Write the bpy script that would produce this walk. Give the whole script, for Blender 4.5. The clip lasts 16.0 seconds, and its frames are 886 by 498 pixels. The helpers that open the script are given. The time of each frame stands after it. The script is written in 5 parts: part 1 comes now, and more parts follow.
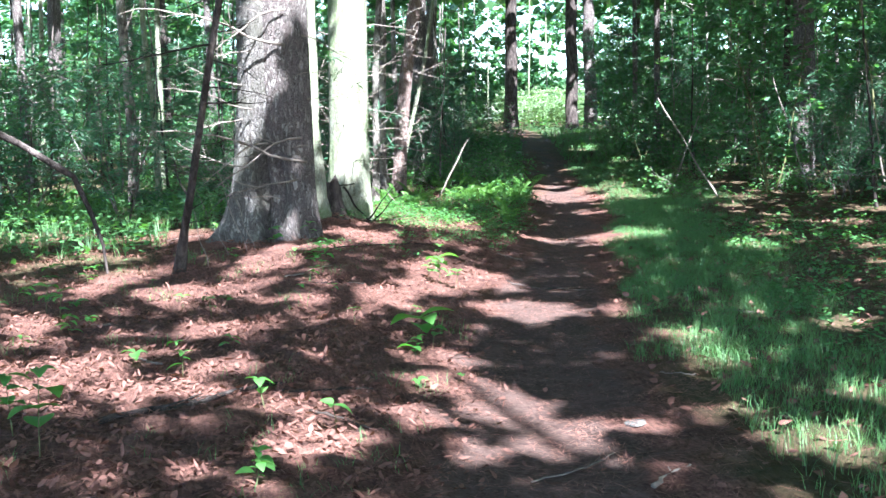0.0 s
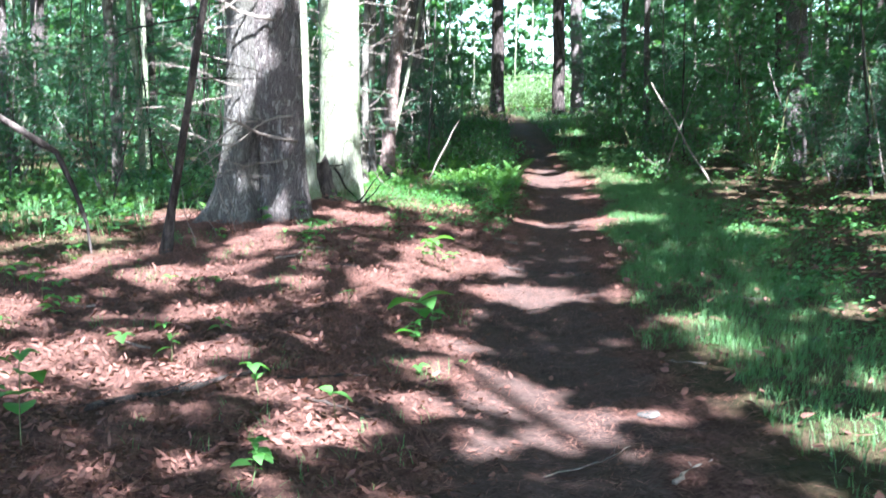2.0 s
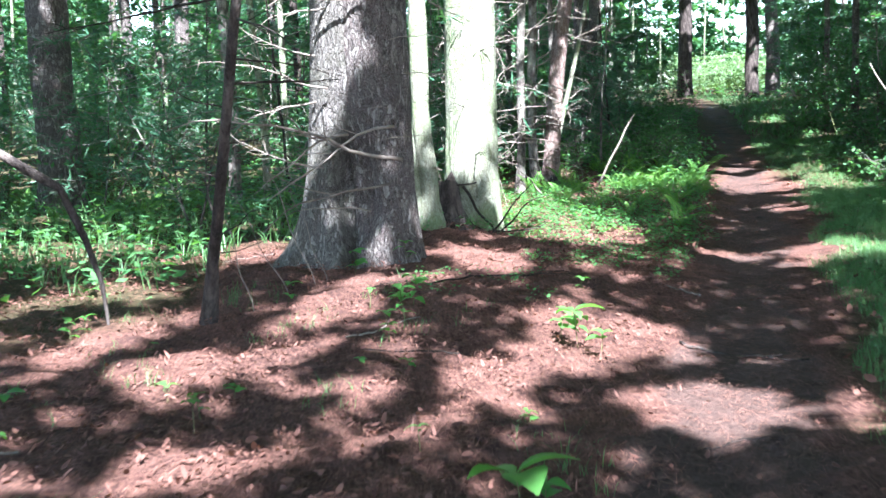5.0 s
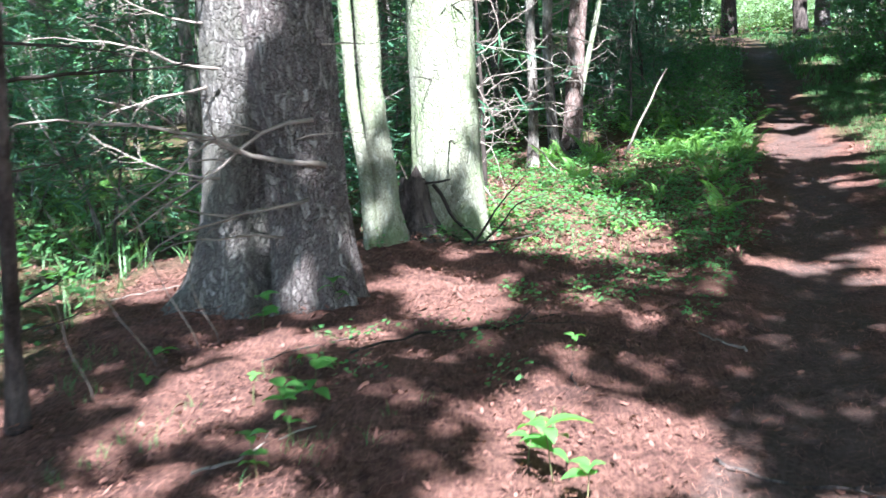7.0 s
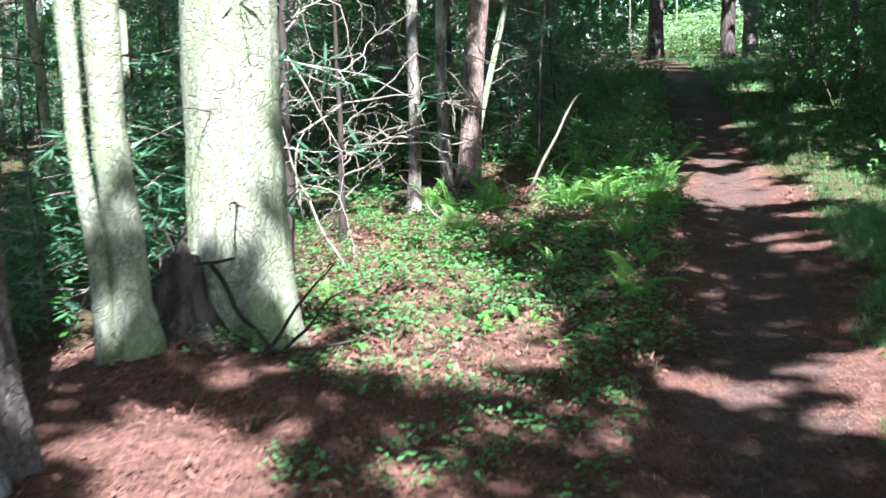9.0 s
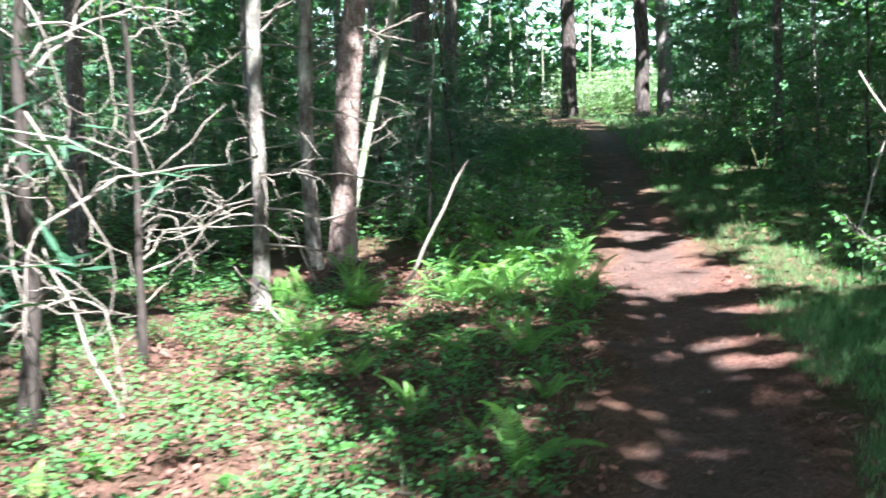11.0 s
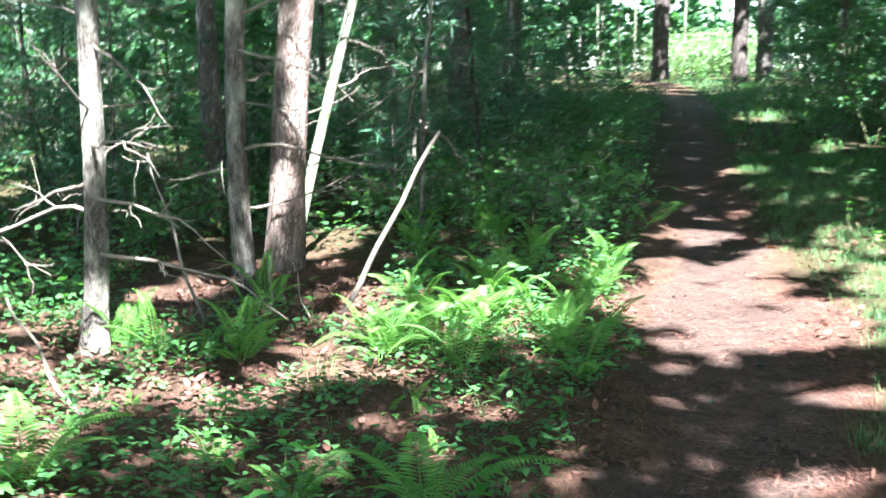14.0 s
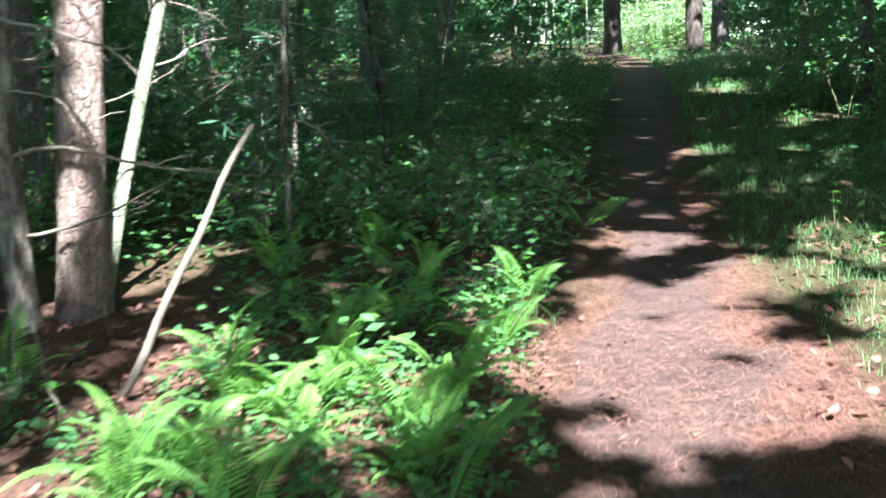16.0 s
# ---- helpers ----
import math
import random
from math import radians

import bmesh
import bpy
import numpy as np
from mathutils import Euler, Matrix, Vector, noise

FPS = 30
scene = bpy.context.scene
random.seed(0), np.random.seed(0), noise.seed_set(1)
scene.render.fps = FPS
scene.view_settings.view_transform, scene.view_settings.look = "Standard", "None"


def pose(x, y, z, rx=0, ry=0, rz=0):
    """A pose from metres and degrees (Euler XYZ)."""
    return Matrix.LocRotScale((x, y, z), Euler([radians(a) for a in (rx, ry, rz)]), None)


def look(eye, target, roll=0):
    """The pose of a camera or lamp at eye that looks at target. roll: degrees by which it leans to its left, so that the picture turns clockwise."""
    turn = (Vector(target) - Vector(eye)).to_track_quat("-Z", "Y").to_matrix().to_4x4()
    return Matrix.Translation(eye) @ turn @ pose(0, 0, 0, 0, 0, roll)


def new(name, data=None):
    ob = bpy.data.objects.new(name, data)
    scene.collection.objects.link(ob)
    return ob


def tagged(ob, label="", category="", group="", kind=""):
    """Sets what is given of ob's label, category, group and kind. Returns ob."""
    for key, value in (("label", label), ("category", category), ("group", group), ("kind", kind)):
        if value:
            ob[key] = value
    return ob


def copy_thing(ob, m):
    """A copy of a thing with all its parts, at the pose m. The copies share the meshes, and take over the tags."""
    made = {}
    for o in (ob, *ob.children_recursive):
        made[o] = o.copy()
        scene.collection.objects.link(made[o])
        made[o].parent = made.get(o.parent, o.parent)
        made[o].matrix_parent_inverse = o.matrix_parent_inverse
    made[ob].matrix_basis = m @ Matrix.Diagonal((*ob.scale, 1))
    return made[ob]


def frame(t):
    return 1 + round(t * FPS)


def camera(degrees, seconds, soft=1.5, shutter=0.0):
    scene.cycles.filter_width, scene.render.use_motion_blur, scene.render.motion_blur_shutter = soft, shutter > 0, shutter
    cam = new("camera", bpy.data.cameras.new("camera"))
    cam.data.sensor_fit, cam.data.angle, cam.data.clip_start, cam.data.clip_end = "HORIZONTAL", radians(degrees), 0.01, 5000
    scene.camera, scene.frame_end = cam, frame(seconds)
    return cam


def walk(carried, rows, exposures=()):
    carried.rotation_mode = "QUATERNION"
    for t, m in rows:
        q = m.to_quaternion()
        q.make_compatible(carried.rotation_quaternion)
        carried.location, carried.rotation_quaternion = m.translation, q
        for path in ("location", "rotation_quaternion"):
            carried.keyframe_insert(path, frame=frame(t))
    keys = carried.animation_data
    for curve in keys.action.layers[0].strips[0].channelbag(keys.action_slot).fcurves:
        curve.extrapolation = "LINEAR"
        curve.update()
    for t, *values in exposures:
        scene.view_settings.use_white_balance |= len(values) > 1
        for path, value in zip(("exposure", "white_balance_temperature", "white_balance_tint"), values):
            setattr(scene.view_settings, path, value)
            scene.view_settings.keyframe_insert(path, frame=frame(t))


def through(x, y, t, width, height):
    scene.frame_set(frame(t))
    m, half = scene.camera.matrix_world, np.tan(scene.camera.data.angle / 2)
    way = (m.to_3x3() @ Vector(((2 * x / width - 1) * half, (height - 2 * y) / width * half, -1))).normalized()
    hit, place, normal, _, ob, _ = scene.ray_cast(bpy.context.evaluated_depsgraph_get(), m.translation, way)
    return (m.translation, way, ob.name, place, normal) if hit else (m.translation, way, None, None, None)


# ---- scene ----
cam = camera(39.4, 16.0, 1.5, 0.6)
METRES, EYE, TILT, LEAN, TURN = 18.5, 1.5, 0.0, 0.0, -10.3
ROWS = [
    (0.0, 0.0, 0.0, 0.0, -0.08, -5.36, 0.81),
    (0.5, -0.0001, 0.0, -0.0, 0.01, -5.4, 1.23),
    (1.0, -0.0, 0.0015, -0.0001, -0.15, -5.52, 0.98),
    (1.5, -0.0032, 0.008, -0.001, -1.17, -5.06, 0.88),
    (2.0, -0.0059, 0.017, -0.0027, -0.82, -6.06, 0.14),
    (2.5, 0.0015, 0.0412, -0.001, -0.0, -8.12, 0.43),
    (3.0, 0.0044, 0.0642, -0.0001, 3.33, -7.85, -0.15),
    (3.5, 0.0016, 0.1016, 0.005, 5.19, -7.95, 3.12),
    (4.0, 0.0055, 0.1321, 0.0041, 6.11, -6.63, 2.8),
    (6.5, 0.0164, 0.3047, 0.0147, 9.75, -7.59, 1.9),
    (7.0, 0.0215, 0.3433, 0.0164, 9.67, -9.12, 3.1),
    (7.5, 0.0225, 0.3793, 0.0152, 9.48, -8.69, 1.29),
    (8.0, 0.0257, 0.417, 0.0163, 6.09, -8.95, 1.13),
    (10.5, 0.0431, 0.6121, 0.0155, 7.35, -6.49, 2.67),
    (11.0, 0.0462, 0.6455, 0.0146, 2.74, -5.92, 1.93),
    (11.5, 0.0536, 0.6773, 0.0144, 3.96, -6.85, -0.55),
    (12.0, 0.0583, 0.7185, 0.013, 3.67, -7.38, 0.08),
    (12.5, 0.0677, 0.7558, 0.0126, 3.16, -7.17, 1.14),
    (13.0, 0.0721, 0.7854, 0.0095, 4.62, -6.67, -0.43),
    (13.5, 0.0748, 0.8195, 0.0114, 4.36, -6.74, 1.53),
    (14.0, 0.0823, 0.8501, 0.0112, 7.21, -7.65, 0.4),
    (14.5, 0.0848, 0.8841, 0.0078, 8.36, -9.34, -1.65),
    (15.0, 0.0865, 0.9168, 0.0072, 5.13, -9.65, 0.89),
    (15.5, 0.093, 0.9494, 0.0077, 5.8, -9.39, 1.36),
    (16.0, 0.0982, 0.9876, 0.0074, 5.25, -8.6, 2.19),
]
walk(cam, [(t, pose(0, 0, EYE, TILT, LEAN, TURN) @ pose(METRES * x, METRES * y, METRES * z, 90 + pitch, roll, yaw)) for t, x, y, z, yaw, pitch, roll in ROWS],
     [(0.0, 3.25, 5500, 7.5), (2.5, 3.35, 5450, 8.0), (4.0, 3.35, 5450, 8.0), (6.5, 3.0, 5550, 8.0), (7.0, 3.05, 5550, 8.0), (8.0, 3.0, 5550, 8.0), (10.5, 2.7, 5800, 5.0), (11.0, 3.25, 5750, 4.0), (12.0, 3.6, 5750, 2.0), (13.5, 3.75, 5750, 1.5), (15.0, 3.55, 5750, 1.0), (16.0, 3.25, 5750, 2.5)])

# ---- light ----
SUN_EL, SUN_AZ = 52.0, 171.0          # degrees; azimuth clockwise from +y
sun_to = Vector((math.sin(radians(SUN_AZ)) * math.cos(radians(SUN_EL)), math.cos(radians(SUN_AZ)) * math.cos(radians(SUN_EL)), math.sin(radians(SUN_EL))))
sun_data = bpy.data.lights.new("sun", "SUN")
sun_data.energy, sun_data.angle, sun_data.color = 5.0, radians(0.55), (1.0, 0.96, 0.91)
sun = new("sun", sun_data)
sun.matrix_world = look(sun_to * 60, (0, 0, 0))
world = bpy.data.worlds.new("sky")
scene.world = world
world.use_nodes = True
wn = world.node_tree
sky = wn.nodes.new("ShaderNodeTexSky")
sky.sky_type, sky.sun_disc = "NISHITA", False
sky.sun_elevation, sky.sun_rotation = radians(SUN_EL), radians(SUN_AZ)
wn.links.new(sky.outputs["Color"], wn.nodes["Background"].inputs["Color"])
wn.nodes["Background"].inputs["Strength"].default_value = 0.09

rng = np.random.default_rng(7)


# ---- materials ----
def nodes_of(name):
    m = bpy.data.materials.new(name)
    m.use_nodes = True
    t = m.node_tree
    return m, t, t.nodes["Principled BSDF"], t.nodes["Material Output"]


def node(t, kind, **inputs):
    n = t.nodes.new("ShaderNode" + kind)
    for k, v in inputs.items():
        n.inputs[k].default_value = v
    return n


def ramp(t, fac, *stops):
    r = t.nodes.new("ShaderNodeValToRGB")
    e = r.color_ramp.elements
    while len(e) < len(stops):
        e.new(0.5)
    for el, (p, c) in zip(e, stops):
        el.position, el.color = p, (*c, 1)
    t.links.new(fac, r.inputs["Fac"])
    return r.outputs["Color"]


def mix(t, fac, a, b, how="MIX"):
    m = t.nodes.new("ShaderNodeMix")
    m.data_type, m.blend_type = "RGBA", how
    for sock, v in ((m.inputs[0], fac), (m.inputs[6], a), (m.inputs[7], b)):
        if isinstance(v, (int, float)):
            sock.default_value = v
        elif isinstance(v, tuple):
            sock.default_value = (*v, 1)
        else:
            t.links.new(v, sock)
    return m.outputs[2]


def noise_tex(t, scale, detail=4.0, rough=0.6, stretch=None, coord="Object"):
    c = t.nodes.new("ShaderNodeTexCoord")
    n = node(t, "TexNoise", Scale=scale, Detail=detail, Roughness=rough)
    if stretch:
        mp = t.nodes.new("ShaderNodeMapping")
        mp.inputs["Scale"].default_value = stretch
        t.links.new(c.outputs[coord], mp.inputs["Vector"])
        t.links.new(mp.outputs["Vector"], n.inputs["Vector"])
    else:
        t.links.new(c.outputs[coord], n.inputs["Vector"])
    return n.outputs["Fac"]


def bump(t, bsdf, height, strength, distance):
    b = node(t, "Bump", Strength=strength, Distance=distance)
    t.links.new(height, b.inputs["Height"])
    t.links.new(b.outputs["Normal"], bsdf.inputs["Normal"])


def leaf_material(name, dark, light, rough=0.5, through=0.4, island=True, specular=0.4):
    m, t, p, out = nodes_of(name)
    if island:
        r = t.nodes.new("ShaderNodeNewGeometry").outputs["Random Per Island"]
    else:
        r = t.nodes.new("ShaderNodeObjectInfo").outputs["Random"]
    c = ramp(t, r, (0.0, dark), (0.55, tuple((a + b) / 2 for a, b in zip(dark, light))), (1.0, light))
    c = mix(t, 0.5, c, ramp(t, noise_tex(t, 9.0), (0.3, dark), (0.7, light)))
    t.links.new(c, p.inputs["Base Color"])
    p.inputs["Roughness"].default_value = rough
    p.inputs["Specular IOR Level"].default_value = specular
    tr = t.nodes.new("ShaderNodeBsdfTranslucent")
    t.links.new(mix(t, 1.0, c, (1.5, 1.6, 0.6), "MULTIPLY"), tr.inputs["Color"])
    mx = node(t, "MixShader", Fac=through)
    t.links.new(p.outputs["BSDF"], mx.inputs[1])
    t.links.new(tr.outputs["BSDF"], mx.inputs[2])
    t.links.new(mx.outputs["Shader"], out.inputs["Surface"])
    return m


def bark_material(name, dark, mid, light, scale=9.0, stretch=(1, 1, 0.22), depth=0.02, lichen=None):
    m, t, p, out = nodes_of(name)
    furrow = noise_tex(t, scale, 6.0, 0.65, stretch)
    fine = noise_tex(t, scale * 5, 4.0, 0.7, (1, 1, 0.5))
    patch = noise_tex(t, 1.7, 3.0, 0.6)
    c = ramp(t, furrow, (0.41, dark), (0.50, mid), (0.62, light))
    c = mix(t, 0.3, c, ramp(t, fine, (0.38, dark), (0.62, light)))
    c = mix(t, 0.6, c, mix(t, 1.0, c, ramp(t, patch, (0.38, (0.45, 0.42, 0.42)), (0.6, (1.15, 1.15, 1.15))), "MULTIPLY"))
    if lichen:
        f = ramp(t, patch, (0.48, (0, 0, 0)), (0.62, (1, 1, 1)))
        c = mix(t, mix(t, 0.42, (0, 0, 0), f), c, lichen)
    t.links.new(c, p.inputs["Base Color"])
    p.inputs["Roughness"].default_value = 0.9
    p.inputs["Specular IOR Level"].default_value = 0.2
    bump(t, p, mix(t, 0.3, ramp(t, furrow, (0.38, (0, 0, 0)), (0.6, (1, 1, 1))), fine), 1.0, depth)
    return m


def scaly_bark(name, crack, colours, scale, stretch, depth, patches=None):
    """Bark of small overlapping scales: each scale has a tint of its own between dark cracks; patches is the colour of lichen."""
    m, t, p, out = nodes_of(name)
    c = t.nodes.new("ShaderNodeTexCoord")
    warp = t.nodes.new("ShaderNodeTexNoise")
    warp.inputs["Scale"].default_value, warp.inputs["Detail"].default_value = 5.0, 4.0
    t.links.new(c.outputs["Object"], warp.inputs["Vector"])
    add = t.nodes.new("ShaderNodeVectorMath")
    add.operation = "MULTIPLY_ADD"
    add.inputs[1].default_value = (.16, .16, .3)
    t.links.new(warp.outputs["Color"], add.inputs[0])
    t.links.new(c.outputs["Object"], add.inputs[2])
    mp = t.nodes.new("ShaderNodeMapping")
    mp.inputs["Scale"].default_value = stretch
    t.links.new(add.outputs["Vector"], mp.inputs["Vector"])
    cell, edge = node(t, "TexVoronoi", Scale=scale), node(t, "TexVoronoi", Scale=scale)
    edge.feature = "DISTANCE_TO_EDGE"
    for v in (cell, edge):
        t.links.new(mp.outputs["Vector"], v.inputs["Vector"])
    tint = t.nodes.new("ShaderNodeSeparateColor")
    t.links.new(cell.outputs["Color"], tint.inputs["Color"])
    n = len(colours) - 1
    scales = ramp(t, tint.outputs["Red"], *[(i / n, k) for i, k in enumerate(colours)])
    fine = noise_tex(t, scale * 3.5, 4.0, 0.7, (1, 1, 0.5))
    furrow = noise_tex(t, scale * .55, 5.0, 0.7, (1, 1, 0.16))
    scales = mix(t, 0.4, scales, ramp(t, furrow, (0.38, colours[0]), (0.5, colours[1]), (0.64, colours[-2])))
    scales = mix(t, 0.4, scales, ramp(t, fine, (0.36, crack), (0.66, colours[-1])))
    broad = noise_tex(t, 2.2, 4.0, 0.65)
    if patches:
        f = ramp(t, broad, (0.46, (0, 0, 0)), (0.62, (1, 1, 1)))
        scales = mix(t, mix(t, 0.55, (0, 0, 0), f), scales, patches)
    gap = ramp(t, edge.outputs["Distance"], (0.0, (0, 0, 0)), (0.12, (1, 1, 1)))
    col = mix(t, ramp(t, gap, (0.0, (0.82, 0.82, 0.82)), (1.0, (1, 1, 1))), crack, scales)
    t.links.new(col, p.inputs["Base Color"])
    p.inputs["Roughness"].default_value = 0.9
    p.inputs["Specular IOR Level"].default_value = 0.2
    bump(t, p, mix(t, 0.65, gap, mix(t, 0.4, mix(t, 0.5, furrow, fine), tint.outputs["Green"])), 1.0, depth)
    return m


def wood_material(name, dark, light, rough=0.8):
    m, t, p, out = nodes_of(name)
    g = noise_tex(t, 14.0, 5.0, 0.65)
    o = t.nodes.new("ShaderNodeObjectInfo").outputs["Random"]
    c = mix(t, 0.35, ramp(t, g, (0.32, dark), (0.68, light)), ramp(t, o, (0.0, dark), (1.0, light)))
    t.links.new(c, p.inputs["Base Color"])
    p.inputs["Roughness"].default_value = rough
    p.inputs["Specular IOR Level"].default_value = 0.25
    bump(t, p, g, 0.5, 0.004)
    return m


def ground_material():
    m, t, p, out = nodes_of("forest_soil")
    def mask(name):
        a = t.nodes.new("ShaderNodeAttribute")
        a.attribute_name = name
        return a.outputs["Fac"]
    big, mid, fine = noise_tex(t, 0.9, 3.0), noise_tex(t, 7.0, 5.0, 0.65), noise_tex(t, 45.0, 5.0, 0.75)
    needle = noise_tex(t, 60.0, 3.0, 0.6, (1, 0.15, 1))
    litter = ramp(t, mid, (0.25, (0.045, 0.021, 0.018)), (0.5, (0.15, 0.068, 0.057)), (0.75, (0.26, 0.13, 0.108)))
    litter = mix(t, 0.5, litter, ramp(t, fine, (0.38, (0.02, 0.010, 0.009)), (0.62, (0.33, 0.17, 0.14))))
    litter = mix(t, 0.3, litter, ramp(t, needle, (0.4, (0.05, 0.024, 0.018)), (0.65, (0.36, 0.19, 0.135))))
    duff = noise_tex(t, 2.3, 5.0, 0.7)
    litter = mix(t, ramp(t, duff, (0.46, (0, 0, 0)), (0.6, (0.75, 0.75, 0.75))), litter, mix(t, 1.0, litter, (0.5, 0.52, 0.55), "MULTIPLY"))
    trail = ramp(t, mid, (0.25, (0.045, 0.025, 0.021)), (0.75, (0.165, 0.104, 0.09)))
    trail = mix(t, 0.4, trail, ramp(t, fine, (0.38, (0.028, 0.016, 0.014)), (0.62, (0.235, 0.155, 0.135))))
    moss = ramp(t, mid, (0.3, (0.022, 0.035, 0.012)), (0.7, (0.075, 0.085, 0.03)))
    moss = mix(t, 0.35, moss, litter)
    c = mix(t, mask("green_floor"), litter, moss)
    edge = ramp(t, mix(t, 0.35, mask("bare_trail"), mid), (0.36, (0, 0, 0)), (0.56, (1, 1, 1)))
    c = mix(t, edge, c, trail)
    c = mix(t, 0.5, c, mix(t, 1.0, c, ramp(t, big, (0.3, (0.4, 0.4, 0.4)), (0.7, (0.95, 0.95, 0.95))), "MULTIPLY"))
    t.links.new(c, p.inputs["Base Color"])
    p.inputs["Roughness"].default_value = 0.95
    p.inputs["Specular IOR Level"].default_value = 0.15
    bump(t, p, mix(t, 0.5, mid, fine), 1.0, 0.06)
    return m


SOIL = ground_material()
BARK_PINE = scaly_bark("pine_bark", (0.010, 0.006, 0.006), ((0.016, 0.009, 0.009), (0.04, 0.023, 0.023), (0.085, 0.052, 0.052), (0.12, 0.078, 0.077), (0.50, 0.46, 0.43)), 46, (1, 1, 0.32), 0.035)
BARK_GREY = scaly_bark("grey_pine_bark", (0.014, 0.010, 0.009), ((0.022, 0.016, 0.015), (0.07, 0.055, 0.052), (0.13, 0.108, 0.103), (0.46, 0.43, 0.40)), 46, (1, 1, 0.32), 0.035, (0.12, 0.115, 0.09))
BARK_PALE = scaly_bark("pale_lichen_bark", (0.05, 0.048, 0.03), ((0.11, 0.11, 0.07), (0.21, 0.215, 0.15), (0.29, 0.295, 0.22), (0.46, 0.46, 0.38)), 40, (1, 1, 0.4), 0.014, (0.19, 0.26, 0.11))
BARK_THIN = bark_material("young_bark", (0.035, 0.027, 0.024), (0.13, 0.105, 0.095), (0.36, 0.32, 0.29), 16, (1, 1, 0.4), 0.015, lichen=(0.38, 0.38, 0.32))
BARK_FLAKY = scaly_bark("flaky_bark", (0.03, 0.015, 0.013), ((0.08, 0.04, 0.034), (0.19, 0.105, 0.09), (0.32, 0.22, 0.195), (0.50, 0.42, 0.385)), 34, (1, 1, 0.26), 0.03)
BARK_DARK = bark_material("dark_bark", (0.02, 0.015, 0.014), (0.055, 0.043, 0.04), (0.13, 0.105, 0.095), 12, depth=0.02)
DEAD_PALE = wood_material("bleached_dead_wood", (0.09, 0.07, 0.058), (0.30, 0.25, 0.22))
DEAD_DARK = wood_material("dark_dead_wood", (0.013, 0.01, 0.009), (0.055, 0.042, 0.036))
CANOPY = leaf_material("canopy_leaf", (0.035, 0.085, 0.035), (0.085, 0.16, 0.06), through=0.35)
SHRUB = leaf_material("shrub_leaf", (0.035, 0.10, 0.055), (0.10, 0.22, 0.09), through=0.4)
PINE = leaf_material("pine_needle", (0.025, 0.075, 0.045), (0.07, 0.16, 0.085), through=0.25)
FERN = leaf_material("fern_green", (0.075, 0.19, 0.04), (0.20, 0.36, 0.09), through=0.4, island=False)
HERB = leaf_material("herb_green", (0.06, 0.19, 0.04), (0.14, 0.32, 0.08), through=0.4, island=False)
# shrub green lightened: the strong sun at the bend is put into the colour
SUNLIT_LEAF = leaf_material("sunlit_leaf", (0.12, 0.21, 0.10), (0.27, 0.38, 0.22), through=0.35)
COVER = leaf_material("ground_cover_leaf", (0.04, 0.12, 0.045), (0.12, 0.26, 0.085), through=0.35)
GRASS = leaf_material("grass_blade", (0.035, 0.11, 0.04), (0.15, 0.26, 0.10), through=0.3)
DEAD_LEAF = leaf_material("dead_leaf", (0.028, 0.012, 0.010), (0.26, 0.125, 0.10), rough=0.75, through=0.1, specular=0.25)
NEEDLES = leaf_material("fallen_needle", (0.10, 0.04, 0.03), (0.36, 0.18, 0.14), rough=0.7, through=0.05, specular=0.25)
STONE = bark_material("grey_stone", (0.05, 0.047, 0.044), (0.10, 0.095, 0.09), (0.17, 0.163, 0.155), 12, (1, 1, 1), 0.01)
STEM = wood_material("green_brown_stem", (0.06, 0.07, 0.03), (0.16, 0.15, 0.07))


# ---- mesh helpers ----
class Geo:
    """Vertices and faces of one mesh."""
    def __init__(self):
        self.v, self.f = [], []

    def tube(self, pts, radii, sides=6, cap=True):
        base, n = len(self.v), len(pts)
        up = Vector((0.31, 0.17, 0.93))
        for i, (p, r) in enumerate(zip(pts, radii)):
            d = (Vector(pts[min(i + 1, n - 1)]) - Vector(pts[max(i - 1, 0)])).normalized()
            a = d.cross(up)
            a = a.normalized() if a.length > 0.05 else d.cross(Vector((1, 0, 0))).normalized()
            b = d.cross(a)
            for k in range(sides):
                q = 2 * math.pi * k / sides
                self.v.append(tuple(Vector(p) + a * (r * math.cos(q)) + b * (r * math.sin(q))))
        for i in range(n - 1):
            for k in range(sides):
                k2 = (k + 1) % sides
                self.f.append((base + i * sides + k, base + i * sides + k2, base + (i + 1) * sides + k2, base + (i + 1) * sides + k))
        if cap:
            self.f.append(tuple(base + (n - 1) * sides + k for k in range(sides)))
            self.f.append(tuple(base + sides - 1 - k for k in range(sides)))
        return self

    def leaf(self, at, along, side, length, width, fold=0.15):
        """A pointed leaf folded along its midrib."""
        a, s = Vector(along).normalized(), Vector(side)
        s = (s - a * s.dot(a))
        s = s.normalized() if s.length > 1e-4 else a.orthogonal().normalized()
        n = a.cross(s)
        p = Vector(at)
        b = len(self.v)
        for q in (p, p + a * (length * 0.45) + s * (width / 2) + n * (fold * width), p + a * length - n * (0.15 * length), p + a * (length * 0.45) - s * (width / 2) + n * (fold * width)):
            self.v.append(tuple(q))
        self.f += [(b, b + 1, b + 2), (b, b + 2, b + 3)]

    def mesh(self, name, material, smooth=False):
        me = bpy.data.meshes.new(name)
        me.from_pydata(self.v, [], self.f)
        me.materials.append(material)
        if smooth:
            me.shade_smooth()
        return me


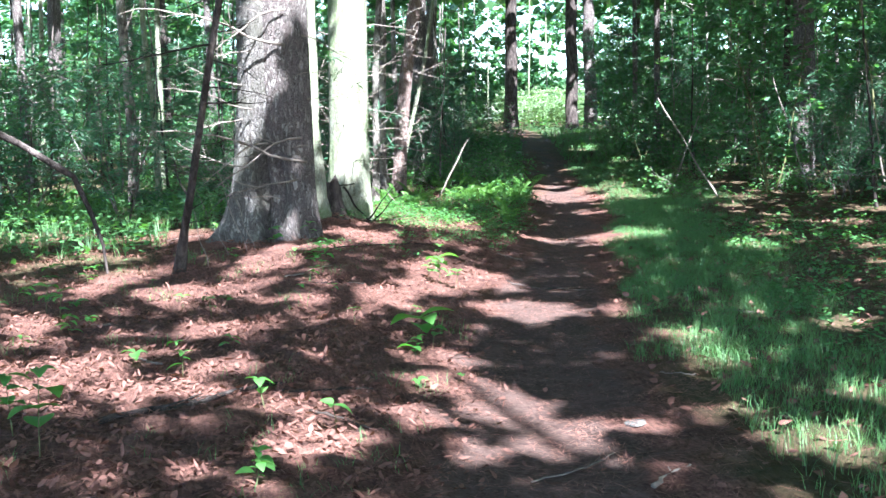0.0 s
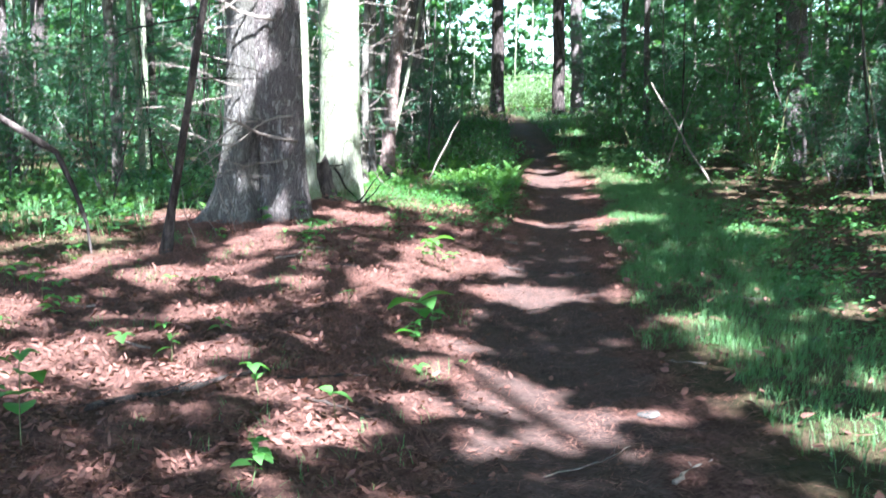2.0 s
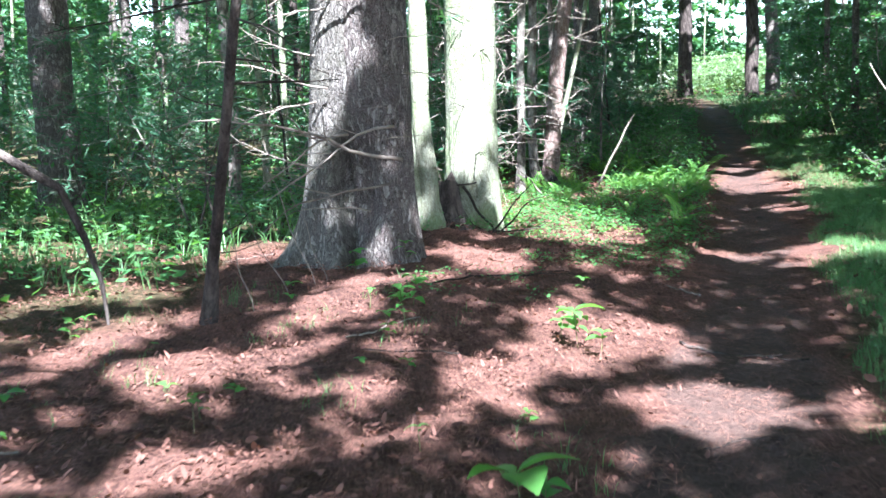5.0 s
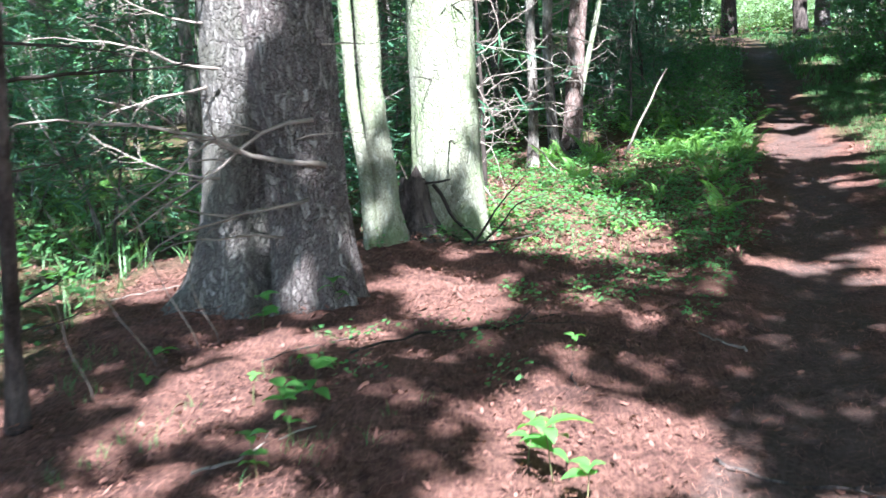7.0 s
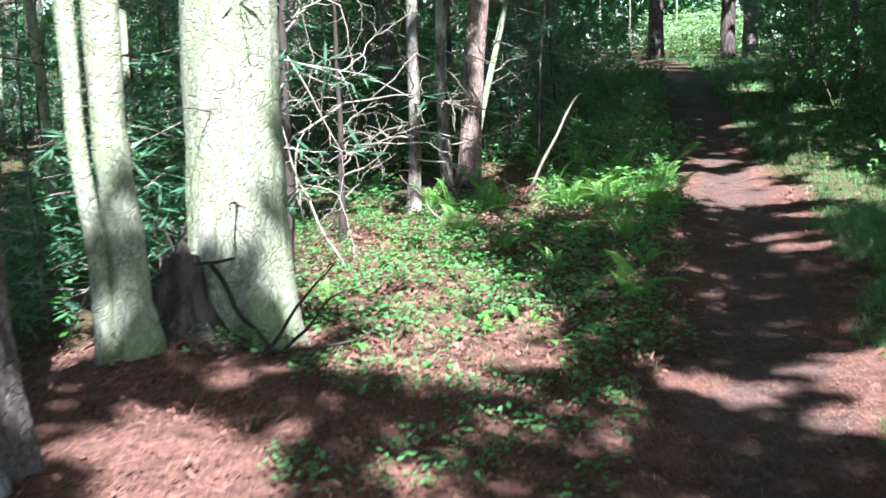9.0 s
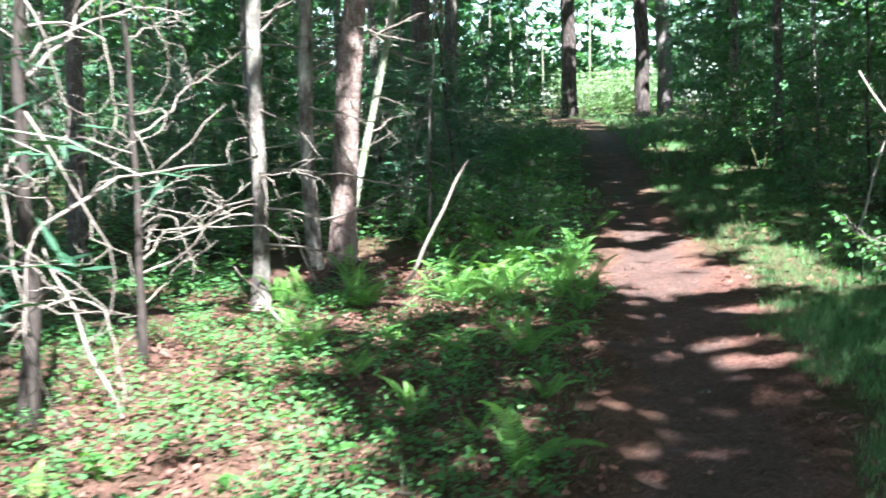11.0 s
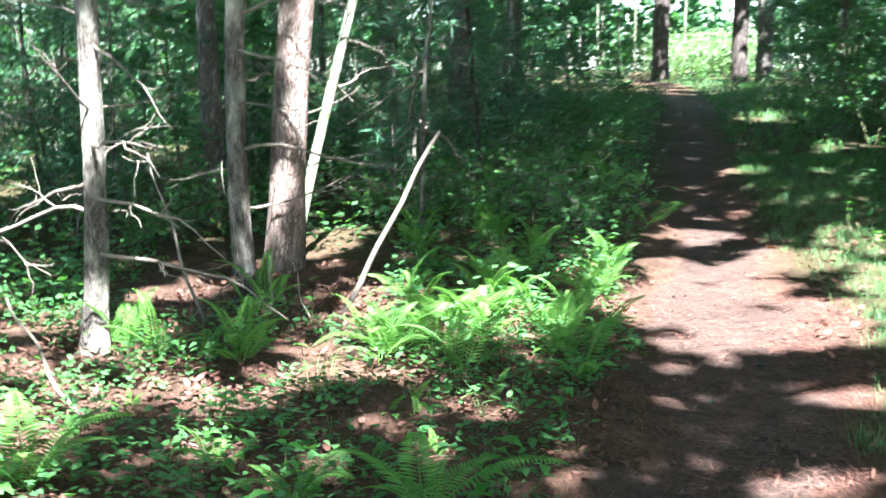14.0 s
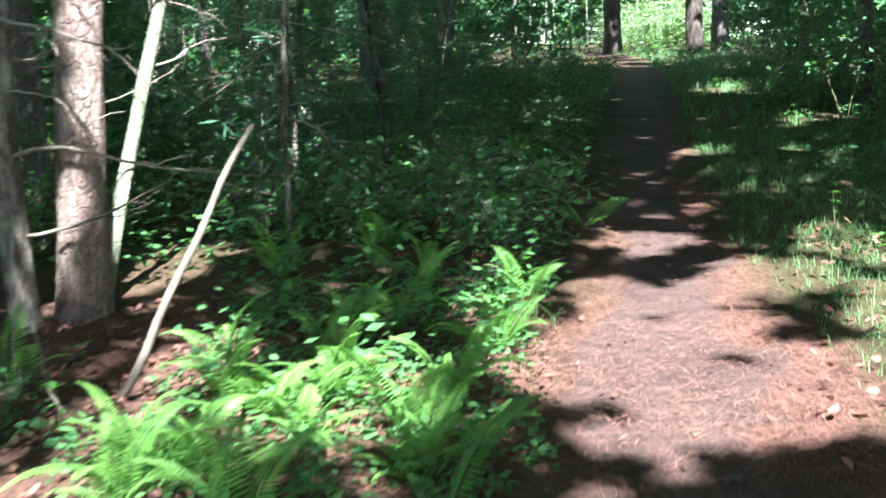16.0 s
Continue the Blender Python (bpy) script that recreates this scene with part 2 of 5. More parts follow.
def quads_mesh(name, verts, material, per=4):
    """A mesh of loose faces of `per` corners each, from an array."""
    verts = np.asarray(verts, dtype=np.float64).reshape(-1, 3)
    n = len(verts) // per
    me = bpy.data.meshes.new(name)
    me.vertices.add(n * per)
    me.vertices.foreach_set("co", verts.ravel())
    me.loops.add(n * per)
    me.loops.foreach_set("vertex_index", np.arange(n * per, dtype=np.int32))
    me.polygons.add(n)
    me.polygons.foreach_set("loop_start", np.arange(0, n * per, per, dtype=np.int32))
    me.update(calc_edges=True)
    me.materials.append(material)
    return me


def leaf_quads(at, along, side, length, width):
    """Arrays of diamond leaves: base, two shoulders and tip."""
    along = along / np.linalg.norm(along, axis=1, keepdims=True)
    side = side - along * np.sum(side * along, axis=1, keepdims=True)
    side = side / (np.linalg.norm(side, axis=1, keepdims=True) + 1e-9)
    L, W = np.asarray(length)[:, None], np.asarray(width)[:, None]
    mid = at + along * L * 0.45
    return np.stack([at, mid + side * W / 2, at + along * L, mid - side * W / 2], axis=1)


def leaf_hexes(at, along, side, length, width, curl=0.25):
    """Arrays of six-cornered leaves: a short base, full shoulders and a drawn-out, drooping tip."""
    along = along / np.linalg.norm(along, axis=1, keepdims=True)
    side = side - along * np.sum(side * along, axis=1, keepdims=True)
    side = side / (np.linalg.norm(side, axis=1, keepdims=True) + 1e-9)
    up = np.cross(along, side)
    L, W = np.asarray(length)[:, None], np.asarray(width)[:, None]
    k = rng.uniform(.75, 1.25, (len(at), 1))
    a, b = at + along * L * .28 * k, at + along * L * .66 * k
    lift = up * W * rng.uniform(-curl, curl, (len(at), 1))
    return np.stack([at, a + side * W * .46 + lift, b + side * W * .36 + lift, at + along * L, b - side * W * .40 + lift, a - side * W * .5 + lift], axis=1)


def part(name, me, parent, label=""):
    ob = new(name, me)
    ob.parent = parent
    if label:
        ob["label"] = label
    return ob


def empty(name, m, label, category, group="", kind=""):
    ob = new(name)
    ob.matrix_basis = m
    return tagged(ob, label, category, group, kind)


# ---- ground ----
TRAIL = [(-60, -15.0), (0, 0.15), (4.5, 1.25), (8, 2.1), (13, 3.6), (17, 4.95), (22, 6.25), (30.5, 8.35), (50, 13.2), (66, 16.6), (76, 17.2), (90, 14.0), (140, -5.0)]
TRAIL_Y, TRAIL_X = [p[0] for p in TRAIL], [p[1] for p in TRAIL]


def trail_x(y):
    return np.interp(y, TRAIL_Y, TRAIL_X)


def ground(x, y):
    x, y = np.asarray(x, float), np.asarray(y, float)
    yy = np.clip(y, -20, 110)
    z = np.where(yy < 24, 0.011 * yy, 0.264 + 0.0285 * (yy - 24))
    d = x - trail_x(y)
    z = z + 0.13 / (1 + np.exp(np.clip((d + 1.1) * 3, -40, 40))) * np.clip((24 - y) / 8, 0, 1)
    z = z + 0.16 * np.exp(-((x - 1.1) ** 2 / 3.5 + (y - 13.6) ** 2 / 5.0))
    z = z + 0.13 * np.exp(-((x - 1.28) ** 2 / .16 + (y - 14.62) ** 2 / .22)) + 0.07 * np.exp(-((x - 1.35) ** 2 / .3 + (y - 11.3) ** 2 / .5))
    return z - 0.05 * np.exp(-(d / 0.5) ** 2)


def gz(x, y):
    return float(ground(x, y))


def wobble(x, y, s):
    return np.sin(x * 1.7 * s + 1.3 * np.sin(y * 0.9 * s)) * np.sin(y * 1.3 * s + 1.7 * np.sin(x * 1.1 * s + 2))


def green_mask(x, y):
    """Where the floor is mossy and grown over rather than bare needle litter."""
    d = x - trail_x(y) + 0.25 * wobble(x, y, 1.6)
    right = np.clip((d - 0.6) / 0.3, 0, 1) * np.clip((2.9 - d) / 0.6, 0.75, 1)
    left = np.clip((y - 14.6 - 0.5 * wobble(x, y, 1.1)) / 1.0, 0, 1) * (d < 0) * np.where(x > 0.8, .3, 1)
    farleft = np.clip((y - 10.8 - (x + 1.0) * 1.2) / 1.0, 0, 1) * (x < -0.6)
    deep = np.clip((y - 23) / 4, 0, 1) * np.clip((np.abs(d) - .3) / .3, 0, 1)
    return np.clip(np.maximum(np.maximum(np.maximum(right, left), farleft), deep), 0, 1)


def spaced(a, b, fine0, fine1, step, growth):
    out, v, s = [], fine0, step
    while v < fine1:
        out.append(v)
        v += step
    s, hi = step, fine1
    while hi < b:
        out.append(hi)
        s *= growth
        hi += s
    out.append(b)
    s, lo = step, fine0
    while lo > a:
        s *= growth
        lo -= s
        out.append(max(lo, a))
    return np.array(sorted(set(out)))


def build_ground():
    xs, ys = spaced(-900, 900, -3.5, 9, 0.09, 1.13), spaced(-900, 1500, 3, 28, 0.1, 1.13)
    X, Y = np.meshgrid(xs, ys)
    d = X - trail_x(Y)
    rough = 0.028 * wobble(X, Y, 2.1) + 0.022 * wobble(X + 3, Y, 6.3) + 0.016 * wobble(X, Y + 5, 17.0)
    Z = ground(X, Y) + rough * (1 - 0.6 * np.exp(-(d / 0.45) ** 2))
    nx, ny = len(xs), len(ys)
    me = bpy.data.meshes.new("ground")
    idx = np.arange(nx * ny).reshape(ny, nx)
    f = np.stack([idx[:-1, :-1], idx[:-1, 1:], idx[1:, 1:], idx[1:, :-1]], axis=-1).reshape(-1, 4)
    me.from_pydata(np.stack([X, Y, Z], -1).reshape(-1, 3).tolist(), [], f.tolist())
    me.shade_smooth()
    edge = 0.10 * wobble(X, Y, 1.9) + 0.06 * wobble(X, Y, 4.1) + 0.04 * wobble(X, Y, 9.0)
    bare = np.clip((np.interp(Y, [0, 8, 14, 19, 22, 25, 28, 34, 60], [.66, .6, .5, .52, .58, .5, .34, .30, .32]) + 1.4 * edge - np.abs(d)) / 0.38, 0, 1) * np.clip((95 - Y) / 5, 0, 1)
    for name, val in (("bare_trail", bare), ("green_floor", green_mask(X, Y))):
        me.attributes.new(name, "FLOAT", "POINT").data.foreach_set("value", val.ravel().astype(np.float32))
    me.materials.append(SOIL)
    return tagged(new("ground", me), "reddish needle-littered forest floor with a bare trodden trail", "ground", kind="structure")


build_ground()

# ---- gaps of the canopy: where the sun reaches the floor (x, y, half width, half depth) ----
GAPS_TRAIL = [(2.45, 10.95, .26, .36), (2.43, 9.48, .41, .5), (1.4, 7.46, .24, .28), (1.36, 6.72, .26, .34), (1.46, 6.31, .16, .3), (1.0, 5.97, .14, .24),
              (1.6, 5.62, .13, .34), (1.16, 5.43, .07, .15), (1.91, 10.94, .4, .6), (1.25, 9.78, .24, .45), (1.64, 10.23, .33, .3), (2.0, 5.85, .16, .12)]
GAPS_BEND = [(6.6, 20.7, .3, .15), (5.9, 18.9, .22, .12), (7.26, 26.4, .26, .3), (7.5, 24.8, .36, .36), (6.75, 24.5, .3, .4), (6.62, 23.7, .38, .5), (6.55, 22.75, .33, .4), (6.2, 22.1, .2, .2), (7.0, 22.2, .3, .2), (6.0, 19.7, .16, .06), (7.1, 22.95, .22, .35), (3.98, 14.83, .35, .15), (4.49, 14.3, .19, .13), (9.2, 32.0, .3, .3)]
GAPS_LITTER = [(-.92, 11.05, .23, .6), (-.4, 10.04, .28, .38), (-.03, 8.29, .19, .3), (-.83, 7.22, .29, .36), (-.51, 6.54, .18, .24), (-.19, 6.56, .12, .2),
               (.02, 7.02, .14, .2), (.34, 6.13, .17, .22), (.52, 5.88, .09, .16), (-1.29, 8.72, .18, .5), (.45, 11.5, .22, .42), (.19, 10.4, .14, .25),
               (.35, 5.42, .18, .16), (-1.03, 6.65, .13, .24), (1.65, 12.98, .28, .27), (1.41, 13.54, .17, .22), (.61, 12.27, .23, .18), (-2.2, 9.6, .3, .5)]
GAPS_GRASS = [(5.96, 13.16, .25, .4), (7.71, 22.3, .42, 1.0), (5.0, 14.9, .45, .6), (4.42, 8.29, .2, .25), (3.1, 8.0, .12, .25), (2.75, 5.2, .2, .3), (8.45, 25.6, .3, .6), (8.0, 23.7, .33, .8), (13.5, 43.4, .8, 2.0),
              (3.07, 7.08, .1, .15), (3.39, 6.05, .09, .2), (2.61, 5.96, .1, .12), (3.06, 9.2, .1, .3), (12.4, 36.0, .5, .5)]
GAPS_GREEN = [(5.89, 24.3, .2, .5), (5.92, 23.2, .2, .5), (4.86, 22.37, .33, .5), (4.25, 22.4, .2, .3), (4.0, 21.74, .18, .2), (3.95, 24.9, .05, .2), (2.3, 22.8, .25, .35), (1.6, 23.4, .3, .35), (2.9, 23.9, .16, .4), (5.2, 22.84, .12, .35), (2.41, 19.85, .25, .7), (3.0, 19.2, .3, .3),
              (5.2, 22.9, .25, .35), (2.8, 18.4, .15, .25), (2.15, 16.7, .2, .34), (2.57, 18.06, .25, .4), (2.85, 20.0, .16, .3), (4.2, 21.3, .32, .16), (3.7, 20.8, .2, .2), (3.15, 20.9, .26, .28), (2.95, 21.9, .22, .28), (2.02, 20.06, .4, .5), (2.52, 15.95, .35, .26), (2.61, 15.07, .45, .6)]
GAPS_LEFT = [(2.6, 17.6, .55, .6), (2.75, 16.8, .4, .45), (2.2, 18.9, .45, .5), (2.3, 20.4, .4, .5), (1.9, 18.2, .35, .6), (3.1, 16.0, .26, .4), (2.07, 17.5, .2, 1.2), (-.6, 14.5, .7, .6), (-2.2, 15.5, .8, .8), (-1.3, 12.6, .5, .4)]
GAPS_TRUNKS = [(.2, 14.3, .12, .5), (.36, 14.95, .32, .5), (.45, 15.9, .34, .6), (.76, 13.08, .03, .06), (.9, 15.55, .2, .5), (.8, 16.4, .24, .75), (1.86, 15.4, .05, .4), (1.38, 16.4, .36, 1.1), (4.32, 23.5, .22, .55), (3.68, 26.0, .14, .85), (3.52, 25.0, .05, .1), (4.0, 26.2, .14, .8), (2.62, 22.8, .06, .3), (2.55, 23.6, .07, .22), (1.9, 20.0, .7, .9), (2.15, 21.2, .4, .5), (1.2, 19.0, .3, .6)]
GAPS = np.array(GAPS_TRAIL + [(x, y, a * 1.3, b * 1.3) if y > 21.5 else (x, y, a, b) for x, y, a, b in GAPS_BEND] + GAPS_LITTER + GAPS_GRASS + GAPS_GREEN + GAPS_LEFT + GAPS_TRUNKS)


def sunlit(x, y):
    """Whether the canopy stands open over a place of the floor."""
    x, y = np.asarray(x, float), np.asarray(y, float)
    wx, wy = x + 0.08 * wobble(x, y, 4.0) + .03 * wobble(x, y + 3, 9.0), y + 0.1 * wobble(x + 9, y, 3.3) + .04 * wobble(x + 4, y, 8.0)
    lit = np.zeros(x.shape, bool)
    streak = 1.05 + .42 * wobble(x * .7 + 2, y * 1.3, 3.6) + .45 * wobble(x, y * 1.2 + 1, 7.0)
    for cx, cy, a, b in GAPS:
        u, v = (wx - cx) * 0.985 - (wy - cy) * 0.17, (wy - cy) * 0.985 + (wx - cx) * 0.17
        lit |= (u / (a + .075)) ** 2 + (v / (b + .075)) ** 2 < streak
    known = (x > -2.2) & (x < trail_x(y) + 2.6) & (y > 3.5) & (y < 27)
    speck = wobble(x + 11, y, 1.1) * 0.6 + wobble(x, y + 4, 2.7) * 0.5
    d = x - trail_x(y)
    lit |= ~known & (speck > np.where((y > 24) & (y < 62) & (d > -8) & (d < 5), np.where((d > -1.0) & (d < 1.2), 0.8, np.where((d < -1) & (y < 33), .72, 0.52)), np.where(d > 2.6, np.where(y < 13, .34, .2), np.where((x > -13) & (y < 27), .36, 0.0))))
    fleck = wobble(x * 1.1 + 3, y * .8, 3.4) * .5 + wobble(x + 5, y * .9, 6.1) * .45 + wobble(x * 1.2, y * .7 + 2, 11.0) * .3
    glade = (y > 17.3) & (y < 19.7) & (x > 2.75 + .1 * (y - 17.4))
    foot = ((x > .15) & (x < 1.05) & (y > 12.6) & (y < 14.1)) | ((x > .9) & (x < 1.62) & (y > 14.35) & (y < 15.25))
    lit |= known & (d < -.9) & ~foot & ~((x > 2.4) & (x < 4.5) & (y > 22.9) & (y < 25.2)) & (fleck > np.where(glade, .62, np.where(y > 23, .7, np.where(y < 12.4, .30, .37))))
    lit |= known & (d > .8) & (fleck > .8)
    far = ((y > 92) & (np.abs(x - 21) < 13)) | ((y > 50) & (x < 0))
    lit |= far & (speck > -0.2)
    lit |= (np.abs(x - 22.2) < 2.6) & (y > 76) & (y < 96)
    return lit


# ---- trees ----
def bark_trunk(name, height, r_base, r_top, flare, lobes, material, lean=(0, 0), sides=72, rings=90, ridge=0.05, groove=None, seed=0, bias=0.0, sway=0.0):
    """A big trunk with root flare and furrowed bark plates."""
    g = Geo()
    for i in range(rings + 1):
        f = (i / rings) ** 1.8
        z = -0.25 + f * (height + 0.25)
        r = r_base + (r_top - r_base) * max(z, 0) / height
        fl = flare * math.exp(-max(z, -0.2) / 0.32)
        for k in range(sides):
            a = 2 * math.pi * k / sides
            lob = 0.55 + 0.45 * math.cos(lobes * a + 0.7 + seed) + 0.3 * math.cos((lobes + 2) * a + seed * 2.0)
            rr = r * (1 + fl * lob * (1 - bias * math.cos(a)))
            if groove:
                ga, gw, gd = groove
                da = (a - ga - 0.12 * math.sin(z * 1.3) + math.pi) % (2 * math.pi) - math.pi
                rr *= 1 - gd * math.exp(-(da / gw) ** 2) * math.exp(-max(z - 0.1, 0) / 1.1)
            q = Vector((math.cos(a) * 2.4, math.sin(a) * 2.4, z * 1.1 + seed * 7))
            n = noise.noise(q * 2.6) * 0.6 + noise.noise(Vector((q.x * 7, q.y * 7, q.z * 2.2))) * 0.4
            rr *= 1 + ridge * n * 1.4 + 0.03 * noise.noise(q * 0.7)
            sx, sy = sway * math.sin(1.5 * z + seed), sway * math.sin(1.1 * z + 2 * seed)
            g.v.append((rr * math.cos(a) + lean[0] * z + sx, rr * math.sin(a) + lean[1] * z + sy, z))
    for i in range(rings):
        for k in range(sides):
            k2 = (k + 1) % sides
            g.f.append((i * sides + k, i * sides + k2, (i + 1) * sides + k2, (i + 1) * sides + k))
    return g.mesh(name, material, True)


def wavy_path(start, direction, length, steps, bend=0.25, droop=0.0, r=random):
    p, d = Vector(start), Vector(direction).normalized()
    pts = [tuple(p)]
    for i in range(steps):
        d = (d + Vector((r.uniform(-1, 1), r.uniform(-1, 1), r.uniform(-1, 1))) * bend + Vector((0, 0, -droop))).normalized()
        p = p + d * (length / steps)
        pts.append(tuple(p))
    return pts


def taper(n, r0, r1):
    return [r0 + (r1 - r0) * i / (n - 1) for i in range(n)]


def branch_mesh(name, length, r0, material, twigs=4, bend=0.22, droop=0.0, rise=0.1, seed=0, side=1.0, sides=6, n=9):
    """A bare branch that grows along +x from the origin, with side twigs."""
    r = random.Random(seed)
    g = Geo()
    main = wavy_path((0, 0, 0), (1, 0, rise), length, n, bend * 0.6, droop, r)
    g.tube(main, taper(n + 1, r0, r0 * 0.22), sides)
    for _ in range(twigs):
        i = r.randint(2, n - 1)
        f = 1 - i / n * 0.6
        d = Vector(main[i]) - Vector(main[i - 1])
        d = d.normalized() + Vector((r.uniform(-.4, .4), r.choice((-1, 1)) * r.uniform(.4, 1.1) * side, r.uniform(-.5, .6)))
        tw = wavy_path(main[i], d, length * r.uniform(.2, .45) * f, 5, bend, droop, r)
        g.tube(tw, taper(6, r0 * 0.45 * f, r0 * 0.12), sides - 1)
        if r.random() < .6:
            d2 = d.normalized() + Vector((r.uniform(-.8, .8), r.uniform(-.8, .8), r.uniform(-.5, .5)))
            g.tube(wavy_path(tw[2], d2, length * r.uniform(.1, .22), 4, bend, 0, r), taper(5, r0 * 0.25, r0 * 0.1), max(sides - 2, 3))
    return g.mesh(name, material, True)


def pole_mesh(name, height, r0, r1, material, bend=0.03, flare=0.5, seed=0, lean=(0, 0), sides=12, step=.35):
    """A slim trunk with a slight sway."""
    r = random.Random(seed)
    n = max(int(height / step), 8)
    g, px, py, pts, rad = Geo(), 0.0, 0.0, [], []
    for i in range(n + 1):
        z = -0.15 + (height + 0.15) * i / n
        pts.append((px + lean[0] * z, py + lean[1] * z, z))
        px, py = px + r.uniform(-bend, bend) * 0.4, py + r.uniform(-bend, bend) * 0.4
        rad.append((r0 + (r1 - r0) * max(z, 0) / height) * (1 + flare * math.exp(-max(z, 0) / 0.15)) * r.uniform(0.93, 1.07))
    g.tube(pts, rad, sides)
    return g.mesh(name, material, True), pts


def limb_matrix(pts, z, yaw, pitch=0.0):
    """A pose on a trunk at height z, turned by yaw."""
    for a, b in zip(pts, pts[1:]):
        if a[2] <= z <= b[2]:
            f = (z - a[2]) / (b[2] - a[2])
            return pose(a[0] + (b[0] - a[0]) * f, a[1] + (b[1] - a[1]) * f, z, 0, -pitch, yaw)
    return pose(*pts[-1], 0, -pitch, yaw)


CANOPY_TREES = []      # (x, y, empty)
DEAD_BRANCHES = [branch_mesh("branch", L, r0, DEAD_PALE, tw, .42, dr, 0.12, s) for L, r0, tw, dr, s in
                 ((.7, .009, 3, .0, 1), (1.0, .011, 5, .03, 2), (1.3, .013, 6, .05, 3), (.5, .008, 2, .0, 4), (1.6, .015, 8, .04, 5), (.9, .01, 5, -.05, 6))]
DARK_BRANCHES = [branch_mesh("branch", L, r0, DEAD_DARK, tw, .25, dr, 0.15, s) for L, r0, tw, dr, s in
                 ((.6, .008, 3, .0, 11), (.9, .010, 4, .03, 12), (1.2, .012, 5, .02, 13), (.45, .007, 2, .0, 14))]
WOOD_PALE = [branch_mesh("branch", L, .012, DEAD_PALE, 2, .3, .03, .1, s, 1, 4, 5) for L, s in ((1.0, 51), (1.4, 52), (.7, 53))]
WOOD_DARK = [branch_mesh("branch", L, .012, DEAD_DARK, 2, .3, .03, .1, s, 1, 4, 5) for L, s in ((1.0, 54), (1.4, 55), (.7, 56))]
LIVE_LIMBS = [branch_mesh("limb", L, r0, BARK_THIN, 3, .2, -.02, 0.5, s, 1, 4, 6) for L, r0, s in ((3.0, .05, 21), (2.4, .04, 22), (3.6, .06, 23))]


def twiggy(length, r0, twigs, bend, droop, seed):
    """A curling bare branch along +x and its side twigs, as separate meshes."""
    r = random.Random(seed)
    main = wavy_path((0, 0, 0), (1, 0, .12), length, 10, bend, droop, r)
    out = [Geo().tube(main, taper(11, r0, r0 * .2), 6).mesh("branch", DEAD_PALE, True)]
    for _ in range(twigs):
        i = r.randint(2, 9)
        d = (Vector(main[i]) - Vector(main[i - 1])).normalized() + Vector((r.uniform(-.4, .4), r.choice((-1, 1)) * r.uniform(.4, 1.1), r.uniform(-.5, .6)))
        tw = wavy_path(main[i], d, length * r.uniform(.2, .5) * (1.2 - i / 10), 6, bend * 1.3, droop, r)
        out.append(Geo().tube(tw, taper(7, r0 * .45, r0 * .12), 5).mesh("twig", DEAD_PALE, True))
    return out


TWIGGY = [twiggy(L, .0056 + .0008 * k, 6 + k % 3, .55, dr, 200 + k) for k, (L, dr) in enumerate(((.9, .06), (1.2, .09), (.7, -.04), (1.4, .08), (1.0, -.06)))]


def add_limbs(tree, pts, low, high, n, meshes, name, seed, pitch=(-15, 15), scale=1.0):
    r = random.Random(seed)
    for i in range(n):
        z = low + (high - low) * (i + r.random()) / n
        kind = r.choice(meshes)
        ob = part(name, kind[0] if isinstance(kind, list) else kind, tree)
        for me in kind[1:] if isinstance(kind, list) else ():
            part("twig", me, ob)
        s = scale * r.uniform(.75, 1.2)
        ob.matrix_basis = limb_matrix(pts, z, r.uniform(0, 360), r.uniform(*pitch)) @ Matrix.Diagonal((s, s, s, 1))


def straight(height, lean=(0, 0)):
    return [(lean[0] * z, lean[1] * z, z) for z in (-0.2, height / 2, height)]


def big_tree(x, y, height, mesh, label, lean=(0, 0)):
    t = empty("pine_tree", pose(x, y, gz(x, y)), label, "tree", "large trees beside the trail")
    part("trunk", mesh, t)
    pts = straight(height, lean)
    add_limbs(t, pts, height * 0.45, height * 0.95, 9, LIVE_LIMBS, "limb", int(x * 100), (5, 35))
    CANOPY_TREES.append((x, y, t))
    return t, pts


